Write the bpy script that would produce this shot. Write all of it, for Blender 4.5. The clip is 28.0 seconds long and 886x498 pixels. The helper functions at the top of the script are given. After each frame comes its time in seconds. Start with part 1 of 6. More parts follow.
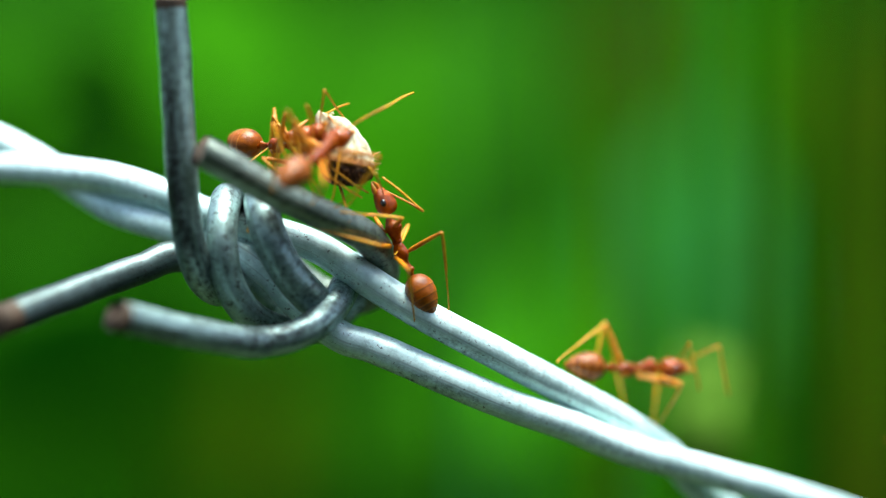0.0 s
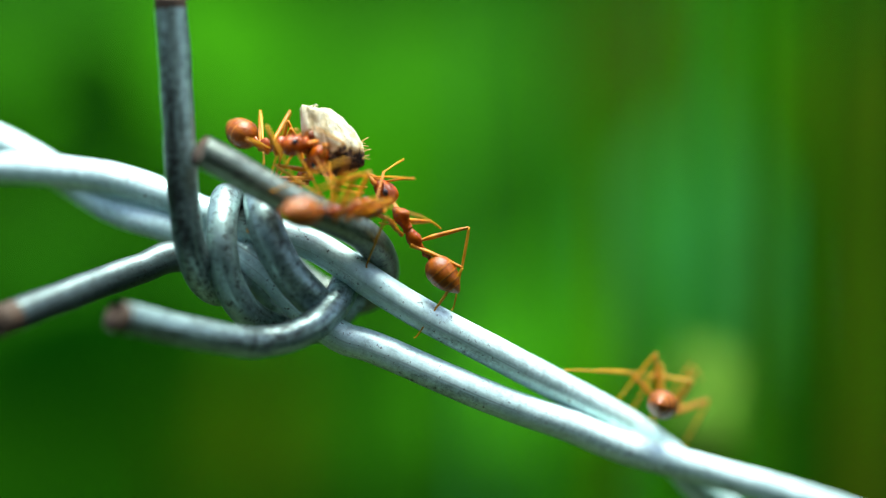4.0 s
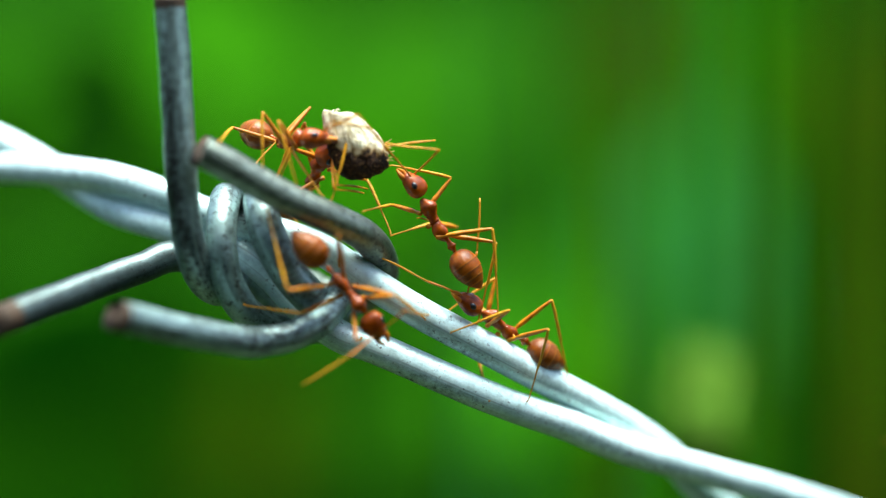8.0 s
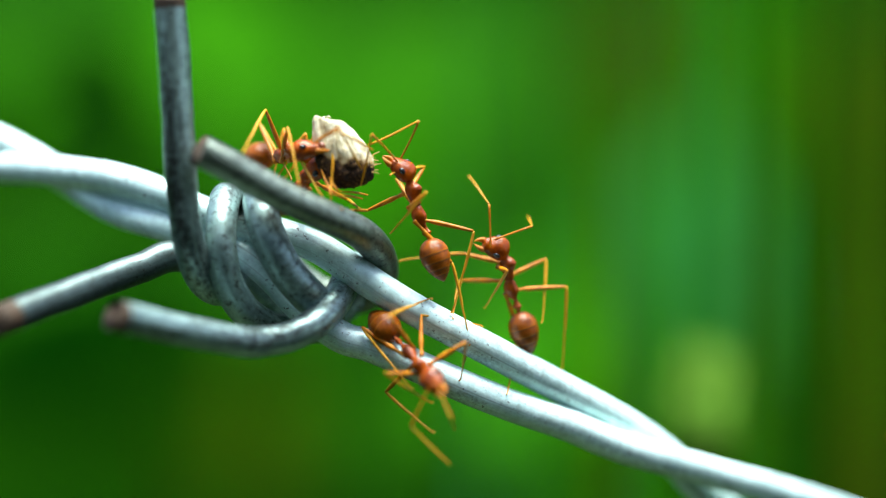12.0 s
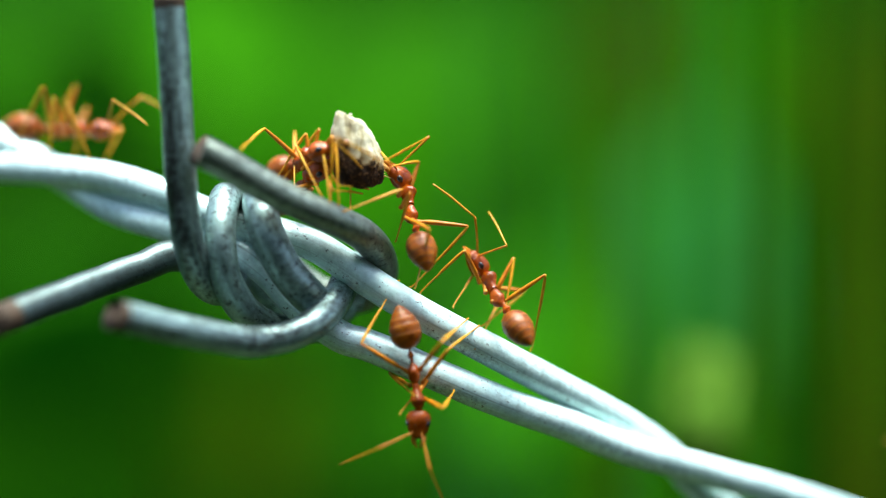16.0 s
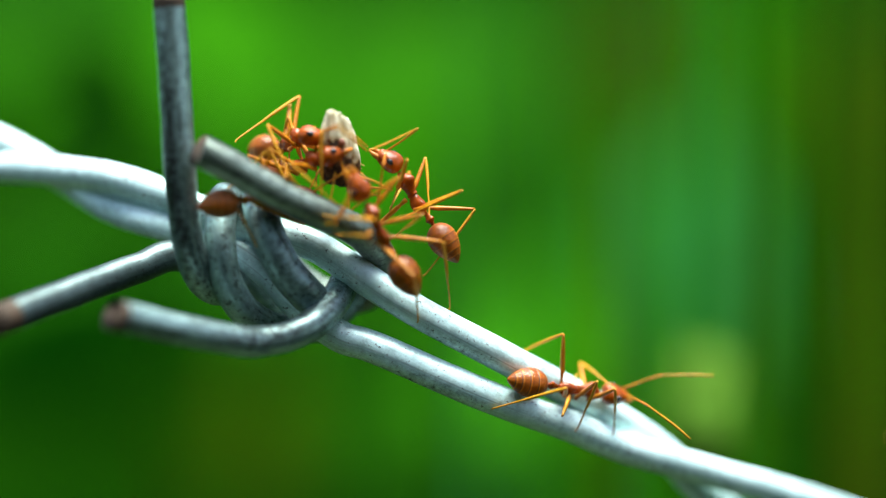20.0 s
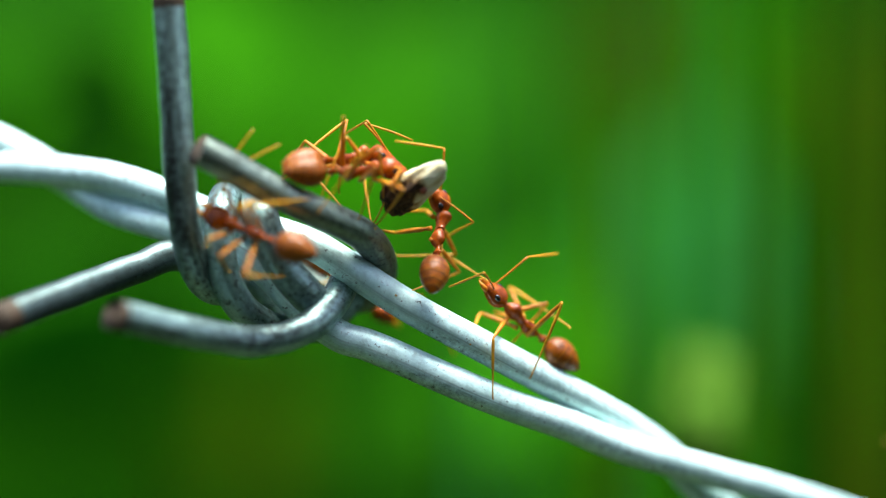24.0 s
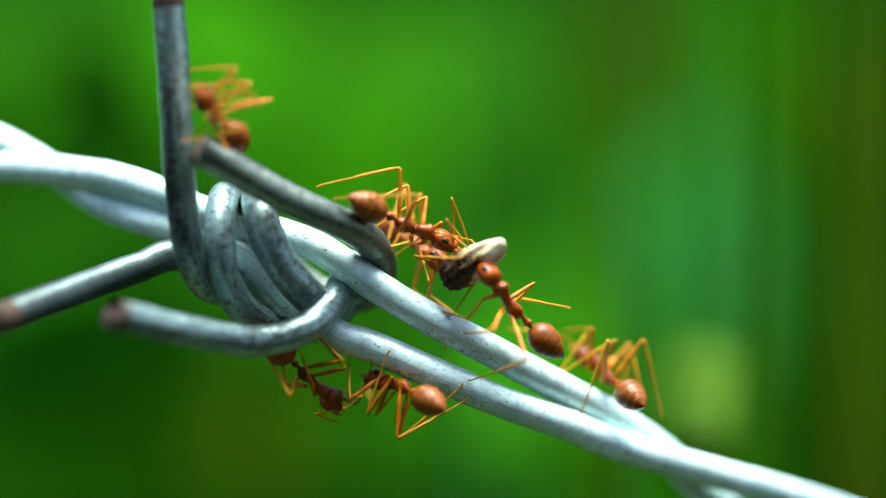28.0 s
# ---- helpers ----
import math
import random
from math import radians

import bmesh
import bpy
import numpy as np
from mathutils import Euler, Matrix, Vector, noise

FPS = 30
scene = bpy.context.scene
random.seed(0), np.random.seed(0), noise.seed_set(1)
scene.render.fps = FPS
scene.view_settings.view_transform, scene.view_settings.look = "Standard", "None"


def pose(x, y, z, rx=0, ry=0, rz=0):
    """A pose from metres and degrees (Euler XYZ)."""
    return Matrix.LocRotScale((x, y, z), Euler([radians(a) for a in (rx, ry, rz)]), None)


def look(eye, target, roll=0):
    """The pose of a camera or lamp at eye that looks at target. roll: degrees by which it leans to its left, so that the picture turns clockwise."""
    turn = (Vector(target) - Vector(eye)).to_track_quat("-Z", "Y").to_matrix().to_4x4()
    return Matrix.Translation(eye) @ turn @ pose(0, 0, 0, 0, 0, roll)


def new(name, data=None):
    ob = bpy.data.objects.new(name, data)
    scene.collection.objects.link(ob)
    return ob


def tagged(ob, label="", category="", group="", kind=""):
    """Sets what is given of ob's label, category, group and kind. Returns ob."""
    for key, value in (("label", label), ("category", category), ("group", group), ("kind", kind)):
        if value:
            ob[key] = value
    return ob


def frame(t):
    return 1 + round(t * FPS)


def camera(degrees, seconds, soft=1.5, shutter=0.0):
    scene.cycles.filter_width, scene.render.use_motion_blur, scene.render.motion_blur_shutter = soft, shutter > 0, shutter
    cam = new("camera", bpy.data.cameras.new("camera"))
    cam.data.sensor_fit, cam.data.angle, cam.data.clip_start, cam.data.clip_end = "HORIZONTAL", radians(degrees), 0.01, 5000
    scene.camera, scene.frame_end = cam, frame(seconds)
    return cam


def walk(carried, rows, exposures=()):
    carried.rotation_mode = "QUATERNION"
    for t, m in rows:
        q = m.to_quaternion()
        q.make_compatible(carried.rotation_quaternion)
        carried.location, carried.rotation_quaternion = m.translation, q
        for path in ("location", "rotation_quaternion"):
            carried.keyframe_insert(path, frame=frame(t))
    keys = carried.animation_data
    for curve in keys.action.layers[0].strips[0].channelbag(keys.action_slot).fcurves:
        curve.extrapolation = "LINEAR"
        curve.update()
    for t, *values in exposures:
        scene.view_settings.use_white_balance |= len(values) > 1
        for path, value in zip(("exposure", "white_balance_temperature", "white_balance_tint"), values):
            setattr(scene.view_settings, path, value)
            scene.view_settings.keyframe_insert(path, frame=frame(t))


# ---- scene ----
cam = camera(20.0, 28.0, soft=1.3)
cam.data.dof.use_dof = True
cam.data.dof.focus_distance = 0.1595
cam.data.dof.aperture_fstop = 7.0
# the camera stands on a support and creeps a sixth of a millimetre to its right
walk(cam, [(0.0, look((0.0, -0.160, 1.0), (0.0, 0.0, 1.0))),
           (28.0, look((0.00016, -0.160, 0.99992), (0.00016, 0.0, 0.99992)))],
     exposures=[(0.0, 2.68), (28.0, 2.68)])

# ---- light: bright overcast sky, soft sun from high above ----
world = bpy.data.worlds.new("sky")
scene.world = world
world.use_nodes = True
wn = world.node_tree
sky = wn.nodes.new("ShaderNodeTexSky")
sky.sky_type = "NISHITA"
sky.sun_disc = False
sky.sun_elevation, sky.sun_rotation = radians(84), radians(117)
sky.dust_density, sky.ozone_density = 3.0, 0.6
wn.nodes["Background"].inputs["Strength"].default_value = 0.055
wn.links.new(sky.outputs["Color"], wn.nodes["Background"].inputs["Color"])
sun = new("sun", bpy.data.lights.new("sun", "SUN"))
sun.data.energy, sun.data.angle, sun.data.color = 2.2, radians(36), (0.89, 1.0, 0.95)
sun.matrix_world = look((0.20, -0.10, 2.2), (0, 0, 0))

MM = 0.001
HEIGHT = 1.0                      # the wire's height over the ground


def mm(x, y, z):
    """A point from millimetres: to the right, away from the camera, up from the wire's height."""
    return Vector((x * MM, y * MM, HEIGHT + z * MM))


# ---- materials ----
class Nodes:
    """A small builder of node materials."""

    def __init__(self, name):
        self.mat = bpy.data.materials.new(name)
        self.mat.use_nodes = True
        self.tree = self.mat.node_tree
        self.bsdf = self.tree.nodes["Principled BSDF"]

    def add(self, kind, **sets):
        n = self.tree.nodes.new(kind)
        for key, value in sets.items():
            n.inputs[key].default_value = value
        return n

    def link(self, a, b):
        self.tree.links.new(a, b)

    def coords(self, source, scale):
        c = self.tree.nodes.new("ShaderNodeTexCoord")
        m = self.add("ShaderNodeMapping")
        m.inputs["Scale"].default_value = scale
        self.link(c.outputs[source], m.inputs["Vector"])
        return m.outputs["Vector"]

    def noise(self, vec, scale, detail=4.0, rough=0.6):
        n = self.add("ShaderNodeTexNoise", Scale=scale, Detail=detail, Roughness=rough)
        self.link(vec, n.inputs["Vector"])
        return n.outputs["Fac"]

    def ramp(self, fac, *stops):
        r = self.tree.nodes.new("ShaderNodeValToRGB")
        el = r.color_ramp.elements
        while len(el) < len(stops):
            el.new(0.5)
        for e, (p, c) in zip(el, stops):
            e.position = p
            e.color = (*c, 1) if len(c) == 3 else c
        self.link(fac, r.inputs["Fac"])
        return r.outputs["Color"]

    def mix(self, fac, a, b, blend="MIX"):
        m = self.tree.nodes.new("ShaderNodeMix")
        m.data_type, m.blend_type = "RGBA", blend
        for sock, v in ((m.inputs[0], fac), (m.inputs[6], a), (m.inputs[7], b)):
            if hasattr(v, "is_linked"):
                self.link(v, sock)
            elif isinstance(v, tuple):
                sock.default_value = (*v, 1)
            else:
                sock.default_value = v
        return m.outputs[2]

    def half(self, fac):
        h = self.tree.nodes.new("ShaderNodeMath")
        h.operation = "MULTIPLY"
        h.inputs[1].default_value = 0.5
        self.link(fac, h.inputs[0])
        return h.outputs[0]

    def base(self, v):
        self.link(v, self.bsdf.inputs["Base Color"])

    def bump(self, fac, strength, distance):
        b = self.add("ShaderNodeBump", Strength=strength, Distance=distance)
        self.link(fac, b.inputs["Height"])
        self.link(b.outputs["Normal"], self.bsdf.inputs["Normal"])

    def put(self, **sets):
        for key, value in sets.items():
            self.bsdf.inputs[key.replace("_", " ")].default_value = value
        return self.mat


def galvanised(name, zinc, dark, pit, dirt, rust, metal_share, band, dull=0.0, stripe=None):
    """Zinc-coated wire: long drawn streaks, grey patches, black specks, a little rust."""
    n = Nodes(name)
    streak = n.noise(n.coords("UV", (7.0, 60.0, 1.0)), 1.0, 6.0, 0.7)
    line = n.noise(n.coords("UV", (26.0, 45.0, 1.0)), 1.0, 4.0, 0.6)
    patch = n.noise(n.coords("Object", (1, 1, 1)), 260.0, 5.0, 0.6)
    where = n.noise(n.coords("UV", (2.2, band, 1.0)), 1.0, 3.0, 0.5)
    speck = n.noise(n.coords("UV", (16.0, 1900.0, 1.0)), 1.0, 8.0, 0.78)
    grain = n.noise(n.coords("UV", (40.0, 2600.0, 1.0)), 1.0, 3.0, 0.6)
    spot = n.noise(n.coords("Object", (1, 1, 1)), 170.0, 4.0, 0.65)
    col = n.mix(n.ramp(patch, (0.46, (0, 0, 0)), (0.74, (1, 1, 1))), zinc, dark)
    col = n.mix(n.ramp(streak, (0.46, (0, 0, 0)), (0.70, (0.8, 0.8, 0.8))), col, dark)
    col = n.mix(n.ramp(line, (0.56, (0, 0, 0)), (0.72, (0.7, 0.7, 0.7))), col, tuple(c * 0.4 for c in dark))
    fine = n.noise(n.coords("UV", (70.0, 5200.0, 1.0)), 1.0, 4.0, 0.7)
    col = n.mix(n.ramp(fine, (0.46, (0, 0, 0)), (0.70, (0.55, 0.55, 0.55))), col, dark)
    mottle = n.noise(n.coords("Object", (1, 1, 1)), 1300.0, 6.0, 0.72)
    col = n.mix(n.ramp(mottle, (0.44, (0, 0, 0)), (0.68, (0.7, 0.7, 0.7))), col, tuple(c * 0.8 for c in dark))
    holes = n.noise(n.coords("Object", (1, 1, 1)), 3000.0, 4.0, 0.65)
    pits = n.ramp(holes, (0.68 - 0.075 * dirt, (0, 0, 0)), (0.71 - 0.075 * dirt, (0.8, 0.8, 0.8)))
    sum_ = n.tree.nodes.new("ShaderNodeMath")
    sum_.operation = "MULTIPLY_ADD"
    n.link(where, sum_.inputs[0])
    sum_.inputs[1].default_value = 0.85
    n.link(speck, sum_.inputs[2])
    total = sum_.outputs[0]
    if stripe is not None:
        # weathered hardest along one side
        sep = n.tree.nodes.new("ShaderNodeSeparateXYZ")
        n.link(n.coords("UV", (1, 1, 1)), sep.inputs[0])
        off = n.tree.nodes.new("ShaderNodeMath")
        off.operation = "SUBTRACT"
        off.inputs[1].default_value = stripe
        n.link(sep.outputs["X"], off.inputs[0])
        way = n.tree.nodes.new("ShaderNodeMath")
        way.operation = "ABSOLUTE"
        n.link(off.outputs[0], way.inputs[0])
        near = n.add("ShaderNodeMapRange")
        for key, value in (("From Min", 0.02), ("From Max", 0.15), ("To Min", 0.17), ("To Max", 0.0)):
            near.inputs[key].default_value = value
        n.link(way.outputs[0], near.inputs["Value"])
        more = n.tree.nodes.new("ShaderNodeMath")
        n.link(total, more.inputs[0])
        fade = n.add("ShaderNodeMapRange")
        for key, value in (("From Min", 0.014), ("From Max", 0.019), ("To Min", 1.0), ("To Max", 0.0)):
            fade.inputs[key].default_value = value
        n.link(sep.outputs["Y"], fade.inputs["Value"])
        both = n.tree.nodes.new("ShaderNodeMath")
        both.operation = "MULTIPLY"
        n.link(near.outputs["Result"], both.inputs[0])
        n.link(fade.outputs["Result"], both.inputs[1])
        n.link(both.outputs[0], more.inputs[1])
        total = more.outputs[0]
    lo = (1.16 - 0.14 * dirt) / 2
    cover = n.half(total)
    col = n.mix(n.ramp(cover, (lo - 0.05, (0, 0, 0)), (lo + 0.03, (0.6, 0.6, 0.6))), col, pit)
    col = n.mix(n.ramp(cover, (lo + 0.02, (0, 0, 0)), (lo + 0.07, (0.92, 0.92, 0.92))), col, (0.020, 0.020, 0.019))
    col = n.mix(pits, col, (0.030, 0.028, 0.024))
    lo = 0.80 - 0.16 * rust
    rusty = n.ramp(spot, (lo, (0, 0, 0)), (lo + 0.12, (0.9, 0.9, 0.9)))
    col = n.mix(rusty, col, (0.11, 0.075, 0.045))
    n.base(col)
    metal = n.tree.nodes.new("ShaderNodeMath")
    metal.operation = "MULTIPLY_ADD"
    n.link(rusty, metal.inputs[0])
    metal.inputs[1].default_value, metal.inputs[2].default_value = -0.2, metal_share
    n.link(metal.outputs[0], n.bsdf.inputs["Metallic"])
    n.link(n.ramp(streak, (0.3, (0.32 + dull,) * 3), (0.7, (0.52 + dull,) * 3)), n.bsdf.inputs["Roughness"])
    n.bump(n.mix(0.5, n.mix(0.5, grain, mottle), n.mix(0.5, speck, streak)), 0.55, 0.00010)
    return n.put(Specular_IOR_Level=0.5)


ZINC = galvanised("bright_zinc", (0.79, 0.99, 0.97), (0.44, 0.63, 0.605), (0.14, 0.20, 0.19), 0.62, 0.5, 0.30, 110.0, 0.02)
RUSTY = galvanised("brown_weathered_zinc", (0.275, 0.335, 0.28), (0.095, 0.118, 0.095), (0.06, 0.062, 0.05), 1.25, 0.6, 0.76, 45.0, -0.04)
# the barb's zinc again, several times darker, for its left end
DARK_ZINC = galvanised("dark_zinc", (0.10, 0.14, 0.137), (0.045, 0.063, 0.062), (0.04, 0.048, 0.046), 1.1, 0.6, 0.75, 60.0, 0.03)
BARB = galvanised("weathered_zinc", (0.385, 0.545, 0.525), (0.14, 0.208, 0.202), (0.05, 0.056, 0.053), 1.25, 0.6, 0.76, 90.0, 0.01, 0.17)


def rusty_end():
    n = Nodes("rusted_cut_end")
    f = n.noise(n.coords("Object", (1, 1, 1)), 1500.0, 5.0)
    n.base(n.ramp(f, (0.3, (0.018, 0.011, 0.006)), (0.7, (0.070, 0.036, 0.016))))
    n.bump(f, 0.6, 0.0001)
    return n.put(Roughness=0.85)


RUST = rusty_end()


def chitin(name, deep, light, rough, glow):
    """Thin, slightly see-through insect shell."""
    n = Nodes(name)
    f = n.noise(n.coords("Object", (1, 1, 1)), 1300.0, 5.0, 0.65)
    fine = n.noise(n.coords("Object", (1, 1, 1)), 9000.0, 3.0)
    col = n.ramp(f, (0.3, deep), (0.75, light))
    rnd = n.tree.nodes.new("ShaderNodeObjectInfo")
    hsv = n.add("ShaderNodeHueSaturation")
    m = n.add("ShaderNodeMapRange")
    m.inputs["To Min"].default_value, m.inputs["To Max"].default_value = 0.86, 1.14
    n.link(rnd.outputs["Random"], m.inputs["Value"])
    n.link(m.outputs["Result"], hsv.inputs["Value"])
    n.link(col, hsv.inputs["Color"])
    n.base(hsv.outputs["Color"])
    n.bump(n.mix(0.5, fine, f), 0.8, 0.00009)
    return n.put(Roughness=rough, Subsurface_Weight=glow, Subsurface_Radius=(0.0012, 0.0005, 0.00014),
                 Specular_IOR_Level=0.28)


SHELL = chitin("red_shell", (0.11, 0.012, 0.0003), (0.40, 0.078, 0.0012), 0.22, 0.24)
BELLY = chitin("gaster_shell", (0.10, 0.019, 0.0004), (0.32, 0.080, 0.0014), 0.28, 0.22)
LIMB = chitin("amber_limb", (0.34, 0.095, 0.001), (0.58, 0.215, 0.003), 0.40, 0.3)
FEELER = chitin("pale_limb", (0.42, 0.165, 0.003), (0.62, 0.31, 0.010), 0.42, 0.2)


def plain(name, colour, rough, metallic=0.0):
    n = Nodes(name)
    f = n.noise(n.coords("Object", (1, 1, 1)), 2500.0, 3.0)
    n.base(n.mix(f, tuple(c * 0.75 for c in colour), tuple(min(1, c * 1.25) for c in colour)))
    return n.put(Roughness=rough, Metallic=metallic)


STRAW = plain("golden_fibre", (0.46, 0.27, 0.055), 0.6)
EYE = plain("black_eye", (0.012, 0.010, 0.010), 0.15)
JAW = plain("dark_jaw", (0.14, 0.035, 0.012), 0.35)
HEM = chitin("pale_hem", (0.25, 0.060, 0.003), (0.43, 0.15, 0.010), 0.34, 0.3)
SEAM = plain("dark_seam", (0.075, 0.022, 0.008), 0.5)


def husk():
    n = Nodes("seed_husk")
    vec = n.coords("Object", (1, 1, 1))
    sep = n.tree.nodes.new("ShaderNodeSeparateXYZ")
    n.link(vec, sep.inputs[0])
    f = n.noise(vec, 1100.0, 6.0, 0.7)
    g = n.noise(vec, 420.0, 4.0)
    add = n.tree.nodes.new("ShaderNodeMath")
    add.operation = "MULTIPLY_ADD"
    n.link(sep.outputs["Z"], add.inputs[0])
    add.inputs[1].default_value = 230.0
    tilt = n.tree.nodes.new("ShaderNodeMath")
    tilt.operation = "MULTIPLY_ADD"
    n.link(sep.outputs["X"], tilt.inputs[0])
    tilt.inputs[1].default_value = 55.0
    n.link(g, tilt.inputs[2])
    n.link(tilt.outputs[0], add.inputs[2])
    fib = n.noise(n.coords("Object", (2600.0, 2600.0, 500.0)), 1.0, 4.0)
    pale = n.mix(n.ramp(f, (0.58, (0, 0, 0)), (0.80, (0.5, 0.5, 0.5))), n.ramp(fib, (0.30, (0.35, 0.27, 0.13)), (0.55, (0.60, 0.55, 0.39))), (0.30, 0.20, 0.08))
    dark = n.ramp(f, (0.40, (0.008, 0.004, 0.0025)), (0.74, (0.06, 0.022, 0.008)))
    crumb = n.noise(vec, 5200.0, 4.0, 0.7)
    dark = n.mix(n.ramp(crumb, (0.54, (0, 0, 0)), (0.66, (0.85, 0.85, 0.85))), dark, (0.26, 0.13, 0.045))
    rough = n.tree.nodes.new("ShaderNodeMath")
    rough.operation = "MULTIPLY_ADD"
    n.link(f, rough.inputs[0])
    rough.inputs[1].default_value = 0.45
    n.link(add.outputs[0], rough.inputs[2])
    edge = rough.outputs[0]
    col = n.mix(n.ramp(n.half(edge), (0.295, (0, 0, 0)), (0.335, (1, 1, 1))), dark, (0.30, 0.17, 0.045))
    n.base(n.mix(n.ramp(n.half(edge), (0.31, (0, 0, 0)), (0.385, (1, 1, 1))), col, pale))
    n.bump(n.mix(0.5, n.mix(0.5, f, crumb), fib), 1.0, 0.00035)
    return n.put(Roughness=0.75, Specular_IOR_Level=0.2, Subsurface_Weight=0.1, Subsurface_Radius=(0.0006, 0.0004, 0.0002))


HUSK = husk()


def foliage(name, deep, light, scale=60.0):
    n = Nodes(name)
    vec = n.coords("Object", (1, 1, 1))
    f = n.noise(vec, scale, 4.0)
    geo = n.tree.nodes.new("ShaderNodeNewGeometry")
    col = n.mix(n.ramp(f, (0.3, (0, 0, 0)), (0.7, (1, 1, 1))), deep, light)
    hsv = n.add("ShaderNodeHueSaturation")
    m = n.add("ShaderNodeMapRange")
    m.inputs["To Min"].default_value, m.inputs["To Max"].default_value = 0.6, 1.4
    n.link(geo.outputs["Random Per Island"], m.inputs["Value"])
    n.link(m.outputs["Result"], hsv.inputs["Value"])
    n.link(col, hsv.inputs["Color"])
    n.base(hsv.outputs["Color"])
    trans = n.add("ShaderNodeBsdfTranslucent")
    n.link(hsv.outputs["Color"], trans.inputs["Color"])
    mixs = n.add("ShaderNodeMixShader", Fac=0.4)
    out = n.tree.nodes["Material Output"]
    n.link(n.bsdf.outputs[0], mixs.inputs[1])
    n.link(trans.outputs[0], mixs.inputs[2])
    n.link(mixs.outputs[0], out.inputs["Surface"])
    return n.put(Roughness=0.75, Specular_IOR_Level=0.03)


# bright, mid, dark: one green in three tones; dark leaves stand for shaded gaps
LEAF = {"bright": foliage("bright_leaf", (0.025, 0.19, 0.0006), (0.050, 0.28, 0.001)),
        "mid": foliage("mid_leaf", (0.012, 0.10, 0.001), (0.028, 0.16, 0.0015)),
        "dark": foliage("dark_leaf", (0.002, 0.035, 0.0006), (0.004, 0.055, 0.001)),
        "teal": foliage("blue_green_leaf", (0.022, 0.21, 0.036), (0.05, 0.31, 0.066)),
        "olive": foliage("olive_leaf", (0.05, 0.10, 0.001), (0.085, 0.15, 0.002)),
        "brown": foliage("dry_leaf", (0.04, 0.054, 0.002), (0.07, 0.086, 0.004)),
        "moss": foliage("moss_leaf", (0.060, 0.155, 0.005), (0.085, 0.195, 0.008)),
        "lime": foliage("lime_head", (0.05, 0.135, 0.010), (0.09, 0.19, 0.02))}
HEDGE = foliage("hedge_leaf", (0.006, 0.059, 0.0007), (0.015, 0.112, 0.0013), 8.0)


def soil():
    n = Nodes("grassy_ground")
    vec = n.coords("Object", (1, 1, 1))
    f, g = n.noise(vec, 3.0, 6.0), n.noise(vec, 60.0, 4.0)
    col = n.mix(n.ramp(f, (0.35, (0, 0, 0)), (0.65, (1, 1, 1))), (0.010, 0.026, 0.005), (0.022, 0.042, 0.008))
    n.base(n.mix(n.ramp(g, (0.4, (0, 0, 0)), (0.75, (0.6, 0.6, 0.6))), col, (0.026, 0.020, 0.012)))
    n.bump(g, 0.7, 0.02)
    return n.put(Roughness=0.9)


SOIL = soil()


# ---- mesh helpers ----
def finish(me, smooth=True):
    if smooth:
        me.polygons.foreach_set("use_smooth", [True] * len(me.polygons))
    me.update()
    return me


def mesh_of(name, verts, faces, mats, uvs=None, slots=None, smooth=True):
    me = bpy.data.meshes.new(name)
    me.from_pydata([tuple(v) for v in verts], [], faces)
    for m in mats:
        me.materials.append(m)
    if slots:
        me.polygons.foreach_set("material_index", slots)
    if uvs:
        layer = me.uv_layers.new(name="UVMap")
        layer.data.foreach_set("uv", [c for face in uvs for uv in face for c in uv])
    return finish(me, smooth)


def child(name, me, parent, m=None, label=""):
    ob = new(name, me)
    ob.parent = parent
    if m is not None:
        ob.matrix_basis = m
    if label:
        tagged(ob, label)
    return ob


def spline(points, steps=12):
    """A smooth line through the points (Catmull-Rom). steps: one number or one for each span."""
    p = [np.array(q, float) for q in points]
    p = [2 * p[0] - p[1]] + p + [2 * p[-1] - p[-2]]
    out = []
    for i in range(1, len(p) - 2):
        a, b, c, d = p[i - 1:i + 3]
        n = steps if np.isscalar(steps) else steps[i - 1]
        for s in range(n):
            u = s / n
            out.append(0.5 * (2 * b + (c - a) * u + (2 * a - 5 * b + 4 * c - d) * u * u + (3 * b - a - 3 * c + d) * u ** 3))
    out.append(p[-2])
    return np.array(out)


